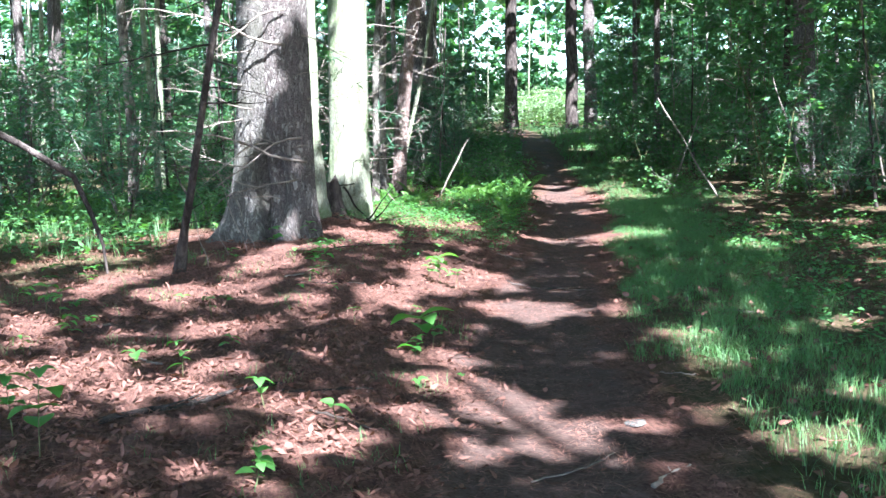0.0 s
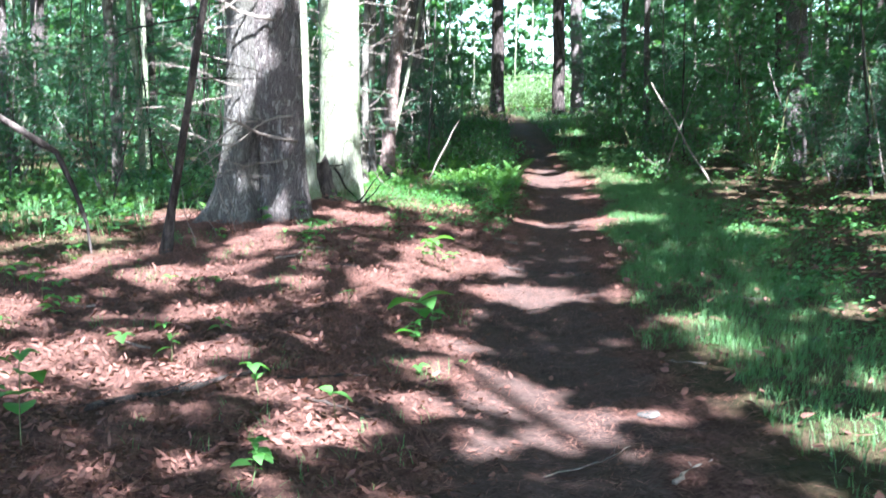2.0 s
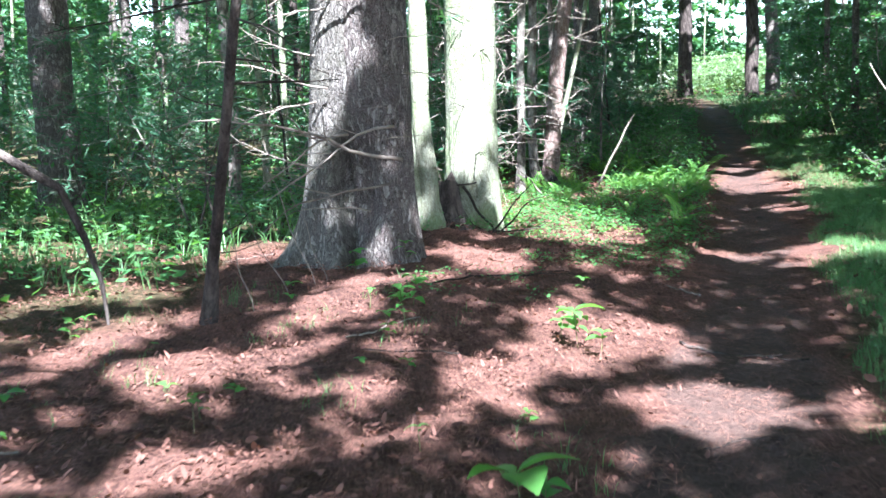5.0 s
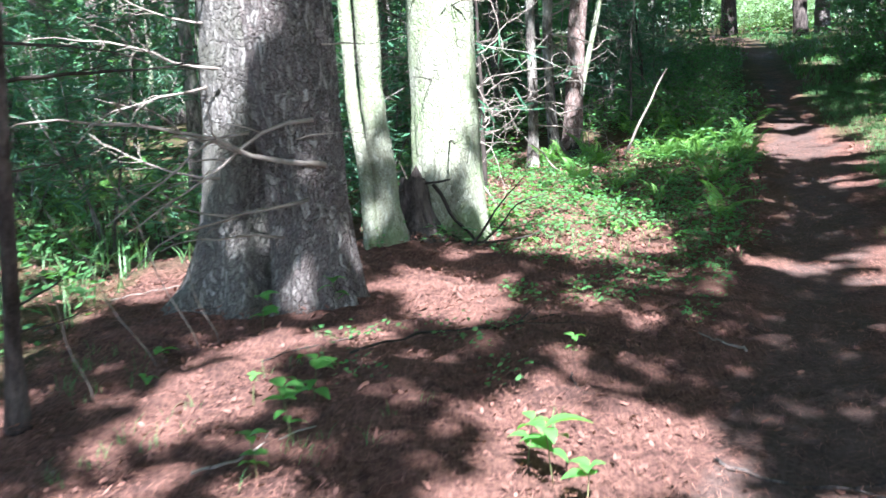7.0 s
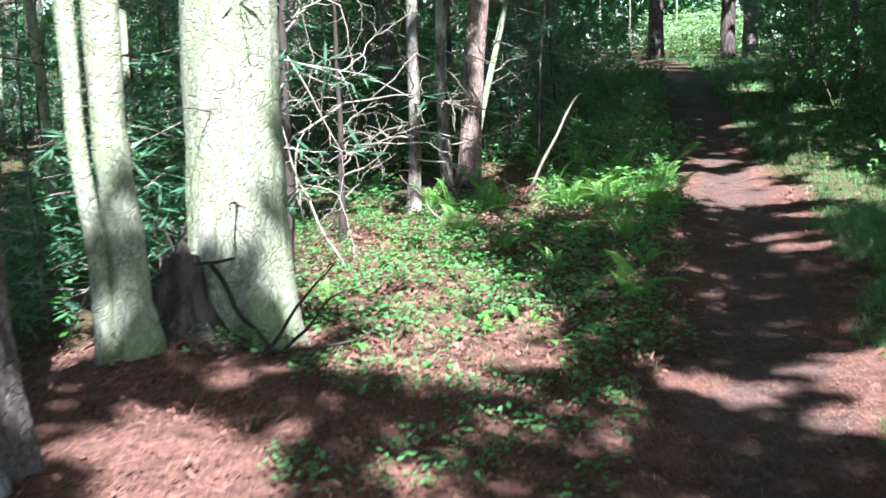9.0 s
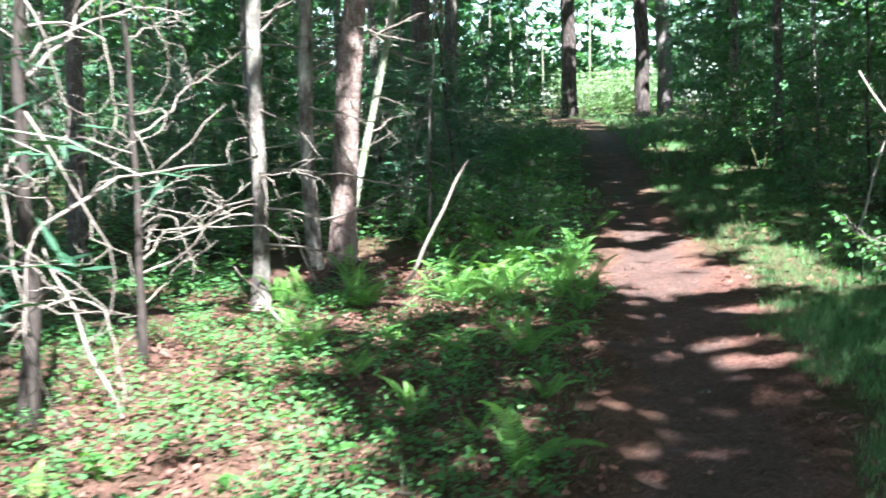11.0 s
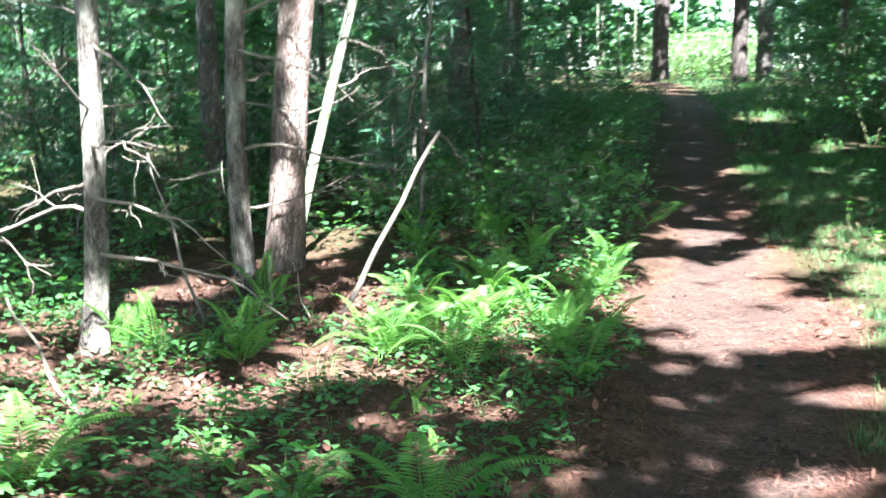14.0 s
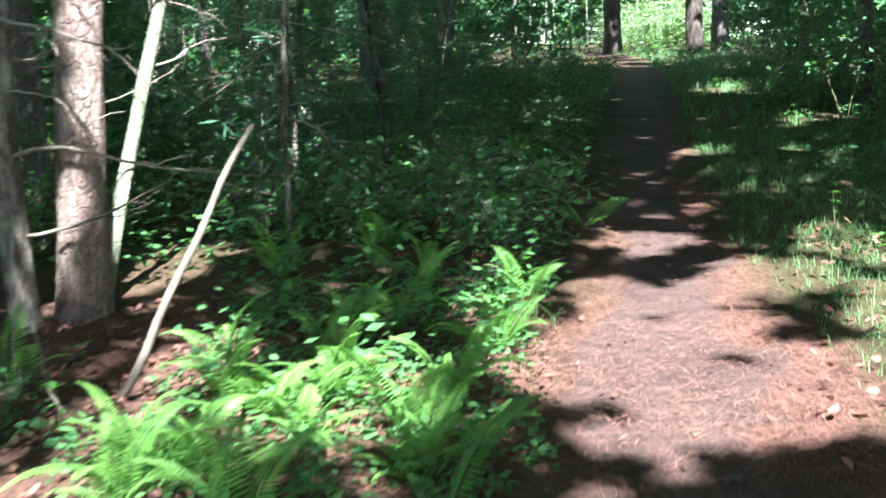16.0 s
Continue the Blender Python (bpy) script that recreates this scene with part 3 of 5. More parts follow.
def fused_trunk(height, lobes, rings, sides, seed, keep):
    """Two stems grown into one: each lobe is (x, y, radius, flare) at the foot; they close up with height. keep: the lobe that is drawn."""
    g = Geo()
    for i in range(rings + 1):
        z = -0.25 + (i / rings) ** 1.9 * (height + 0.25)
        up = max(z, 0)
        f = min(up / 2.0, 1.0)
        f = f * f * (3 - 2 * f)
        cx, cy, rad, flare = lobes[keep]
        x0, y0 = cx * (1 - .55 * f), cy * (1 - .7 * f)
        rr0 = (rad + .075 * f) * (1 - .42 * up / height)
        for k in range(sides):
            a = 2 * math.pi * k / sides
            root = .5 + .5 * math.cos(4 * a + 1.1 + seed) + .35 * math.cos(3 * a + 2 * seed)
            out = max(0.0, math.cos(a - math.atan2(cy, cx)))
            r = rr0 * (1 + flare * math.exp(-max(z, -.1) / .26) * (.25 + .45 * root + .5 * out))
            q = Vector((math.cos(a) * 2.4, math.sin(a) * 2.4, z * 1.1 + seed * 7))
            n = noise.noise(q * 1.4) * .5 + noise.noise(Vector((q.x * 6, q.y * 6, q.z * 2.0))) * .35 + noise.noise(Vector((q.x * 14, q.y * 14, q.z * 6))) * .25
            r *= 1 + .085 * n + .3 * noise.noise(Vector((math.cos(a) * 3 + seed, math.sin(a) * 3, z * .8))) * math.exp(-up / .3)
            side = (a - (5.3, 3.95)[keep] + math.pi) % (2 * math.pi) - math.pi
            r *= 1 - .55 * math.exp(-(side / .6) ** 2) * math.exp(-((z - .62) / .4) ** 2)
            g.v.append((x0 + r * math.cos(a), y0 + r * math.sin(a), z))
    for i in range(rings):
        for k in range(sides):
            k2 = (k + 1) % sides
            g.f.append((i * sides + k, i * sides + k2, (i + 1) * sides + k2, (i + 1) * sides + k))
    return g.mesh("trunk", (BARK_GREY, BARK_PINE)[keep], True)


LOBES = ((-.25, .12, .205, .95), (.17, -.08, .222, .34))
tree_a, pts_a = big_tree(0.63, 13.22, 17, fused_trunk(17, LOBES, 210, 150, 2, 1), "old pine with two fused scaly stems, hollow foot and dead twigs", (0, 0))
part("trunk", fused_trunk(17, LOBES, 210, 130, 5, 0), tree_a, "paler grey second stem")
for x0, y0, z, yaw, s, k in ((.2, -.32, .62, 184, 1.1, 1), (.05, -.36, .42, 190, 1.0, 0), (-.1, -.33, 1.0, 186, .8, 2), (-.2, -.28, .86, 196, .8, 3), (-.25, -.25, 1.35, 190, .7, 4), (.1, -.35, 1.2, 320, .6, 3), (.15, -.33, .95, 335, .6, 0),
                        (-.2, -.3, .55, 220, .8, 5), (-.3, -.1, 1.6, 170, .8, 5), (-.25, -.2, 1.95, 200, .7, 1), (.25, -.2, 2.1, 330, .6, 2), (.0, -.36, 1.5, 275, .5, 3), (.22, -.28, 1.7, 350, .6, 0),
                        (.3, -.28, .8, 183, 1.15, 4), (.25, -.3, 1.05, 178, 1.0, 2), (.1, -.34, 2.0, 182, 1.1, 4), (-.35, -.1, 1.25, 205, .9, 1), (-.3, -.2, .75, 176, .9, 5), (.3, -.2, 1.45, 12, .7, 3), (.1, -.34, 2.35, 190, .9, 2)):
    ob = part("branch", DEAD_BRANCHES[k], tree_a, "thin bleached dead branch")
    ob.matrix_basis = pose(x0, y0, z, 0, 4, yaw) @ Matrix.Diagonal((s, s, s, 1))
tree_b, pts_b = big_tree(1.61, 15.22, 16, bark_trunk("trunk", 16, .25, .15, .45, 5, BARK_PALE, (.004, 0), 84, 100, .05, None, 4), "straight pine with pale lichen-covered bark in full sun", (.004, 0))
for z, yaw, s in ((.75, 275, .7), (1.2, 250, .5), (1.7, 290, .5)):
    ob = part("branch", DARK_BRANCHES[1], tree_b, "broken dark twig")
    ob.matrix_basis = pose(.2 * math.cos(radians(yaw)), .2 * math.sin(radians(yaw)), z, 0, 0, yaw) @ Matrix.Diagonal((s, s, s, 1))


def slim_tree(name, x, y, height, r0, r1, material, label, lean=(0, 0), branches=0, meshes=None, low=.5, high=3.5, bscale=1.0, seed=0, bend=.04, limbs=0, group="slim trees in the wood", flare=.5):
    t = empty(name, pose(x, y, gz(x, y)), label, "tree", group)
    wood = name == "forest_tree"
    if wood or height < 6:
        me, pts = pole_mesh("trunk", height, r0, r1, material, bend, flare, seed, lean, 9 if wood else 14, .6 if wood else .25)
    else:
        me, pts = bark_trunk("trunk", height, r0, r1, flare * .8, 3, material, lean, 30, 80, .13, None, seed % 7, 0, .03), straight(height, lean)
    part("trunk", me, t)
    if branches:
        add_limbs(t, pts, low, high, branches, meshes, "branch", seed + 5, (-20, 20), bscale)
    if limbs:
        add_limbs(t, pts, height * .5, height * .95, limbs, LIVE_LIMBS, "limb", seed + 9, (10, 40), .8)
    if height > 7:
        CANOPY_TREES.append((x, y, t))
    return t, pts


def bent_stem(x, y, bends, r0, r1, label, seed):
    """A slender pale stem through bends (dx, dy, z)."""
    r = random.Random(seed)
    t = empty("birch_tree", pose(x, y, gz(x, y)), label, "tree", "slim trees in the wood")
    pts = []
    for (ax, ay, az), (bx, by, bz) in zip(bends, bends[1:]):
        for i in range(8):
            f = i / 8
            e = f * f * (3 - 2 * f)
            pts.append((ax + (bx - ax) * e, ay + (by - ay) * e, az + (bz - az) * f))
    pts.append(bends[-1])
    rad = [(r0 + (r1 - r0) * max(p[2], 0) / bends[-1][2]) * (1 + .55 * math.exp(-max(p[2], 0) / .22)) * r.uniform(.94, 1.06) for p in pts]
    part("trunk", Geo().tube(pts, rad, 16).mesh("trunk", BARK_PALE, True), t)
    add_limbs(t, pts, bends[-1][2] * .5, bends[-1][2] * .95, 4, LIVE_LIMBS, "limb", seed + 9, (10, 40), .8)
    CANOPY_TREES.append((x, y, t))
    return t, pts


bent_stem(1.06, 14.5, ((.02, 0, -.15), (0, 0, .3), (-.07, 0, 1.1), (-.1, -.02, 2.6), (-.13, 0, 5.0), (-.3, .1, 11)), .045, .025, "slender pale stem bending away from its twin", 31)
bent_stem(1.17, 14.56, ((.03, 0, -.15), (.0, 0, .35), (-.05, .02, 1.1), (-.06, .03, 2.6), (-.03, .05, 6.0), (.1, .2, 12)), .085, .04, "slender pale twin stem with a scarred foot", 32)
slim_tree("dead_sapling", -.36, 11.42, 5.2, .036, .018, BARK_DARK, "dark dead leaning sapling with bare side twigs", (.17, -.36), 22, DARK_BRANCHES, .35, 3.4, .8, 33, .03, flare=.9)
slim_tree("dead_sapling", 1.66, 17.95, 3.4, .05, .012, DEAD_DARK, "dead leaning sapling with a tangle of bleached bare branches", (.02, .03), 26, TWIGGY, .4, 2.7, 1.25, 34, .06)
slim_tree("dead_sapling", 2.05, 19.6, 3.0, .028, .012, DEAD_DARK, "dead sapling with curling bleached twigs", (-.03, .05), 24, TWIGGY, .3, 2.6, .95, 35, .06)
slim_tree("young_tree", 2.74, 21.9, 12, .062, .04, BARK_THIN, "young tree with mottled grey bark and dead side twigs", (.045, .0), 20, DEAD_BRANCHES, .5, 3.2, 1.0, 36, limbs=4)
slim_tree("young_tree", 3.57, 24.7, 13, .135, .08, BARK_FLAKY, "reddish tree with peeling flaky bark and sunlit edge", (.095, -.06), 9, DEAD_BRANCHES, .9, 3.2, .6, 37, .06, limbs=5)
slim_tree("young_tree", 3.3, 24.5, 12, .075, .05, BARK_THIN, "grey-brown young tree close beside the flaky one", (-.005, .01), 15, DEAD_BRANCHES, .5, 3.2, 1.1, 38, limbs=4)
slim_tree("young_tree", 3.66, 24.98, 9, .042, .025, BARK_PALE, "slender pale leaning stem lit by the sun", (.22, .16), 4, DEAD_BRANCHES, 1.2, 3, .6, 39, limbs=3)
slim_tree("young_tree", .9, 20.7, 10, .07, .04, BARK_PALE, "pale slim tree with sunlit bark", (-.01, .02), 10, DEAD_BRANCHES, .8, 3.2, 1.0, 40, limbs=3)
slim_tree("young_tree", -1.37, 21.2, 12, .085, .05, BARK_THIN, "mottled slim tree among ferns", (-.02, .01), 7, DARK_BRANCHES, .8, 4, .9, 41, limbs=4)
slim_tree("young_tree", -1.0, 22.0, 10, .055, .03, BARK_PALE, "pale slim tree among ferns", (-.04, .01), 4, DARK_BRANCHES, .8, 4, .8, 42, limbs=3)
slim_tree("pine_tree", -3.75, 20.9, 16, .3, .16, BARK_PINE, "stout grey pine standing in the shaded wood", (0, .01), 8, DARK_BRANCHES, 1, 4, 1.0, 43, limbs=6, flare=.35)
slim_tree("pine_tree", 18.2, 75.5, 20, .40, .25, BARK_DARK, "dark pine trunk beside the bend of the trail", (0, 0), 6, DARK_BRANCHES, 3, 9, 2.0, 44, limbs=6, flare=.3)
slim_tree("pine_tree", 20.3, 69.3, 20, .36, .24, BARK_DARK, "dark pine trunk at the grassy edge of the trail", (-.008, 0), 6, DARK_BRANCHES, 3, 9, 2.0, 45, limbs=6, flare=.3)
slim_tree("pine_tree", 21.8, 70.5, 20, .38, .2, BARK_PINE, "grey pine trunk standing behind a darker one", (-.025, 0), 5, DARK_BRANCHES, 3, 9, 2.0, 46, limbs=6, flare=.4)
slim_tree("pine_tree", 13.6, 27.2, 16, .26, .16, BARK_PINE, "grey pine with patchy bark amid dark undergrowth", (0, 0), 10, DARK_BRANCHES, .8, 5, 1.1, 47, limbs=6, flare=.4)

# ---- the wood: trees in all directions ----
WOOD_LABELS = ((BARK_PINE, "grey furrowed forest tree standing in undergrowth", .11), (BARK_THIN, "slim grey-brown forest tree with dead twigs", .065),
               (BARK_DARK, "dark shaded forest tree with bare lower twigs", .095), (BARK_PALE, "slim pale forest tree catching the sun", .06), (BARK_PINE, "stout grey forest pine", .2))
WOOD = []
for i, (mat, label, r0) in enumerate(WOOD_LABELS * 2):
    t, pts = slim_tree("forest_tree", -8.0 - i * 1.7, 30.0 + (i * 7) % 23, 13 + i % 4, r0, r0 * .5, mat, label, (random.uniform(-.03, .03), random.uniform(-.03, .03)), 5,
                       WOOD_DARK if i % 2 else WOOD_PALE, .8, 6.5, 1.3, 60 + i, .05, 1, "trees of the surrounding wood")
    WOOD.append(t)
WOOD_BARE = []
for i, (mat, label, r0) in enumerate(WOOD_LABELS * 2):
    t, pts = slim_tree("forest_tree", -20.0 + i * 4.3, 62.0 + (i * 7) % 23, 13 + i % 4, r0, r0 * .5, mat, label.replace(" with dead twigs", "").replace(" with bare lower twigs", ""), (random.uniform(-.03, .03), random.uniform(-.03, .03)), 0,
                       None, seed=60 + i, bend=.05, limbs=1, group="trees of the surrounding wood")
    WOOD_BARE.append(t)
r = random.Random(12)
placed = [(c[0], c[1]) for c in CANOPY_TREES]
tries = 0
while len(placed) < 235 and tries < 6000:
    tries += 1
    near = len(placed) < 140
    y = r.uniform(-14, 45) if near else r.uniform(40, 112)
    x = r.uniform(-24, 34) if near else r.uniform(-22, 62)
    d = x - float(trail_x(y))
    if abs(d) < (3.4 if y < 60 else 3.0) or (-9 < d < 4.5 and 2 < y < 19) or (-5.8 < d < 4.5 and 18 < y < 26) or (y > 78 and abs(x - 19) < 5):
        continue
    if min((x - a) ** 2 + (y - b) ** 2 for a, b in placed) < (4.0 if x < 0 else 5.0):
        continue
    kind = (WOOD if -2 < y < 58 else WOOD_BARE)[r.randrange(len(WOOD))]
    t = copy_thing(kind, pose(x, y, gz(x, y), r.uniform(-1.5, 1.5), r.uniform(-1.5, 1.5), r.uniform(0, 360)))
    placed.append((x, y))
    CANOPY_TREES.append((x, y, t))

for x, y in ((18.6, 88), (20.6, 93), (21.7, 85), (22.9, 96), (24.4, 90), (17.4, 95), (19.5, 98)):
    CANOPY_TREES.append((x, y, copy_thing(WOOD[3 if x > 20 else 1], pose(x, y, gz(x, y), 0, 0, x * 50))))


# ---- crowns: leaf sprays over the wood, each belonging to the nearest tree ----
def build_crowns():
    s = np.array(sun_to) / sun_to.z
    groups = []
    for (x0, x1, y0, y1), dens, size, low, high in (((-4.5, 12.0, 1.0, 31.0), 255, .22, 8.5, 12.5), ((2.0, 19.0, 29.0, 58.0), 42, .48, 9.0, 15.0), ((-28, 46, -12, 108), 11, .92, 8.0, 17.0)):
        n = int((x1 - x0) * (y1 - y0) * dens)
        g = np.stack([rng.uniform(x0, x1, n), rng.uniform(y0, y1, n)], 1)
        keep = ~sunlit(g[:, 0], g[:, 1])
        if size > .4:
            keep &= ~((g[:, 0] > -4.2) & (g[:, 0] < 11.7) & (g[:, 1] > 1.3) & (g[:, 1] < 30.7))
        g = g[keep]
        h = rng.uniform(low, high, len(g))
        c = np.column_stack([g[:, 0] + s[0] * h, g[:, 1] + s[1] * h, ground(g[:, 0], g[:, 1]) + h])
        along = rng.normal(size=c.shape)
        along[:, 2] *= .45
        side = rng.normal(size=c.shape)
        side[:, 2] *= .45
        L = size * rng.uniform(.75, 1.35, len(c))
        groups.append((leaf_quads(c - along / np.linalg.norm(along, axis=1, keepdims=True) * L[:, None] * .5, along, side, L, L * rng.uniform(.6, .9, len(c))), c))
    quads = np.concatenate([q for q, _ in groups])
    cent = np.concatenate([c for _, c in groups])
    tx = np.array([(a, b) for a, b, _ in CANOPY_TREES])
    near = np.empty(len(cent), int)
    for i in range(0, len(cent), 20000):
        d = ((cent[i:i + 20000, None, :2] - tx[None]) ** 2).sum(-1)
        near[i:i + 20000] = d.argmin(1)
    for k, (x, y, t) in enumerate(CANOPY_TREES):
        q = quads[near == k]
        if len(q):
            inv = np.array(t.matrix_basis.inverted())
            v = q.reshape(-1, 3) @ inv[:3, :3].T + inv[:3, 3]
            part("crown", quads_mesh("crown", v, CANOPY), t, "airy crown of green leaf sprays")


build_crowns()


# ---- understory ----
def shrub(seed, height, spread, leaves, leaf, material, label, name="shrub", needle=False, stems=3, category="shrub", bare=.15):
    q = np.random.default_rng(seed)
    rr = random.Random(seed)
    t = empty(name, pose(-60, -60, gz(-60, -60)), label, category, "undergrowth of the wood")
    tips, twigs = [], Geo()
    for k in range(stems):
        a = 2 * math.pi * (k + rr.random()) / stems
        d = Vector((math.cos(a) * spread * .5, math.sin(a) * spread * .5, height))
        pts = wavy_path((0.04 * math.cos(a), 0.04 * math.sin(a), -.05), d, d.length * rr.uniform(.7, 1.05), 8, .12, 0, rr)
        part("stem", Geo().tube(pts, taper(9, .012 * (height / 1.5) ** .5, .004), 4).mesh("stem", STEM if not needle else BARK_THIN, True), t)
        for i in range(2 if bare > 0 else 0, 9):
            for _ in range(3):
                dd = Vector((rr.uniform(-1, 1), rr.uniform(-1, 1), rr.uniform(-.1, .5)))
                tw = wavy_path(pts[i], dd, spread * rr.uniform(.2, .6), 3, .25, .02, rr)
                twigs.tube(tw[::3] if height > 3.5 else tw, taper(4, .0055, .002), 3, False)
                if i / 8 > bare:
                    tips += [np.array(p) for p in tw[1:]]
    tagged(part("twig_spray", twigs.mesh("twig_spray", BARK_THIN), t), kind="stuff")
    tips = np.array(tips)
    at = tips[q.integers(0, len(tips), leaves)] + q.normal(size=(leaves, 3)) * (.05 if not needle else .025)
    along = q.normal(size=(leaves, 3))
    along[:, 2] = along[:, 2] * .45 - .1
    side = q.normal(size=(leaves, 3))
    side[:, 2] *= .35
    L = leaf * q.uniform(.6, 1.3, leaves)
    W = L * (.55 if not needle else .11)
    tagged(part("foliage", quads_mesh("foliage", leaf_quads(at, along, side, L, W), material), t), kind="stuff")
    return t


SHRUBS = [shrub(101, 1.5, 1.3, 800, .09, SHRUB, "leafy green shrub on the forest floor"), shrub(102, 1.9, 1.5, 1000, .09, SHRUB, "tall leafy shrub in dappled shade"),
          shrub(103, .9, 1.1, 650, .08, SHRUB, "low green shrub under the trees"), shrub(104, 2.6, 1.9, 1300, .10, SHRUB, "broad leafy bush with thin stems"),
          shrub(105, 1.2, 1.2, 1500, .14, PINE, "small pine with soft blue-green needles", "pine_sapling", True, 3, "tree"), shrub(106, 2.3, 1.7, 2200, .16, PINE, "young pine with soft blue-green needles", "pine_sapling", True, 3, "tree")]
LOW_BUSH = shrub(107, .55, .8, 420, .075, COVER, "low leafy undergrowth plant beside the trail", "low_shrub")
# its brightness comes partly from the lightened leaf colour, standing in for sun
SUNNY_BUSH = shrub(108, 2.3, 1.8, 1100, .15, SUNLIT_LEAF, "yellow-green bush at the bend, leaves coloured lighter for full sun", "sunlit_bush")
SAPLINGS = [shrub(111, 4.6, 2.6, 1900, .15, SHRUB, "slender leafy sapling in the shade", "sapling", False, 3, "tree", .2), shrub(112, 5.8, 3.0, 2300, .16, SHRUB, "tall leafy sapling of the understory", "sapling", False, 3, "tree", .25),
            shrub(113, 5.0, 2.8, 2400, .26, PINE, "tall young pine with drooping soft needles", "pine_sapling", True, 3, "tree", .1)]
FAR_BUSHES = [shrub(121, 4.0, 4.0, 1050, .4, SHRUB, "dense leafy thicket far back in the wood", "thicket", False, 2, "shrub", .0), shrub(122, 11.0, 5.5, 1700, .56, SHRUB, "tall dense thicket far back in the wood", "thicket", False, 2, "tree", .0)]


def scatter(kinds, n, area, gap, seed, keep, far=None):
    r = random.Random(seed)
    done, tries, used = [], 0, set()
    while len(done) < n and tries < n * 40:
        tries += 1
        x, y = r.uniform(area[0], area[1]), r.uniform(area[2], area[3])
        if not keep(x, y, x - float(trail_x(y))) or any((x - a) ** 2 + (y - b) ** 2 < gap * gap for a, b in done):
            continue
        done.append((x, y))
        k = kinds[r.randrange(len(kinds))]
        m = pose(x, y, gz(x, y), r.uniform(-3, 3), r.uniform(-3, 3), r.uniform(0, 360))
        if k.name in used or abs(k.matrix_basis.translation.x + 60) > 1:
            copy_thing(k, m)
        else:
            k.matrix_basis = m
            used.add(k.name)


PALE_SNAG, _ = slim_tree("dead_sapling", -60, -60, 4.2, .022, .008, BARK_THIN, "thin dead standing sapling with bleached twigs", (.04, .02), 6, DEAD_BRANCHES, .4, 3.2, .8, 71, .06, group="dead saplings in the wood")
DARK_SNAG, _ = slim_tree("dead_sapling", -60, -60, 4.8, .026, .01, BARK_DARK, "thin dark standing sapling with bare twigs", (-.05, .02), 6, DARK_BRANCHES, .4, 3.4, .9, 72, .06, group="dead saplings in the wood")


# right of the trail: dense dark undergrowth
scatter(SHRUBS, 105, (4, 26, 11, 46), .95, 1, lambda x, y, d: d > (4.3 if y < 21 else 2.9))
scatter(SAPLINGS, 60, (6, 34, 14, 62), 1.6, 2, lambda x, y, d: d > (5.4 if y < 22 else 3.6))
# left: open wood, then thicker
scatter(SHRUBS, 62, (-16, 14, 19, 56), 1.3, 3, lambda x, y, d: d < (-3.0 if y < 34 else -1.9) and not (x > -5 and y < 22) and not (1 < x < 5.4 and y < 25.2))
scatter(SAPLINGS, 64, (-26, 16, 26, 68), 1.9, 4, lambda x, y, d: d < -2.6 and not (2 < x < 5 and y < 28))
scatter(SHRUBS, 24, (-14, -2.0, 15, 25), 1.2, 7, lambda x, y, d: True)
scatter([LOW_BUSH], 80, (2, 18, 24, 52), .62, 9, lambda x, y, d: -5.5 < d < -1.0 and not (2.5 < x < 5.0 and y < 26))
scatter([LOW_BUSH], 26, (6, 22, 21, 50), .8, 10, lambda x, y, d: 2.2 < d < 5.0)
scatter(SHRUBS, 34, (-6, 6.5, 25.6, 36), 1.0, 21, lambda x, y, d: d < -2.4)
scatter([PALE_SNAG, DARK_SNAG], 26, (-5, 7, 23.4, 34), .8, 22, lambda x, y, d: d < -2.2 and not (2.2 < x < 5.2 and y < 25.6))
scatter([PALE_SNAG, DARK_SNAG], 14, (8, 17, 18, 36), 1.2, 23, lambda x, y, d: d > 3.4)
# far thicket that closes the view
scatter(FAR_BUSHES, 135, (-45, 72, 58, 124), 2.6, 5, lambda x, y, d: -.42 * y < x < .64 * y + 4 and abs(d) > 3.4 and not (y < 97 and 14 < x < 26))
scatter(FAR_BUSHES, 34, (-50, 75, 106, 122), 2.6, 6, lambda x, y, d: True)
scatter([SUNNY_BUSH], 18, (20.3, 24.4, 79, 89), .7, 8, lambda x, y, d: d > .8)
for x, y in ((16.9, 99), (19.8, 101), (22.6, 100), (25.2, 103)):
    copy_thing(FAR_BUSHES[1], pose(x, y, gz(x, y), 0, 0, x * 40))
for k in range(46):
    x, y = -42 + 2.5 * k + (k * 7 % 5) * .2, 110.5 + (k * 3 % 4) * .6
    copy_thing(FAR_BUSHES[0], pose(x, y, gz(x, y) - .2, 0, 0, k * 77))
copy_thing(SHRUBS[5], pose(-1.15, 16.2, gz(-1.15, 16.2), 0, 0, 40))
copy_thing(SHRUBS[5], pose(1.0, 16.5, gz(1.0, 16.5), 0, 0, 200))
copy_thing(SHRUBS[4], pose(.55, 15.6, gz(.55, 15.6), 0, 0, 80))


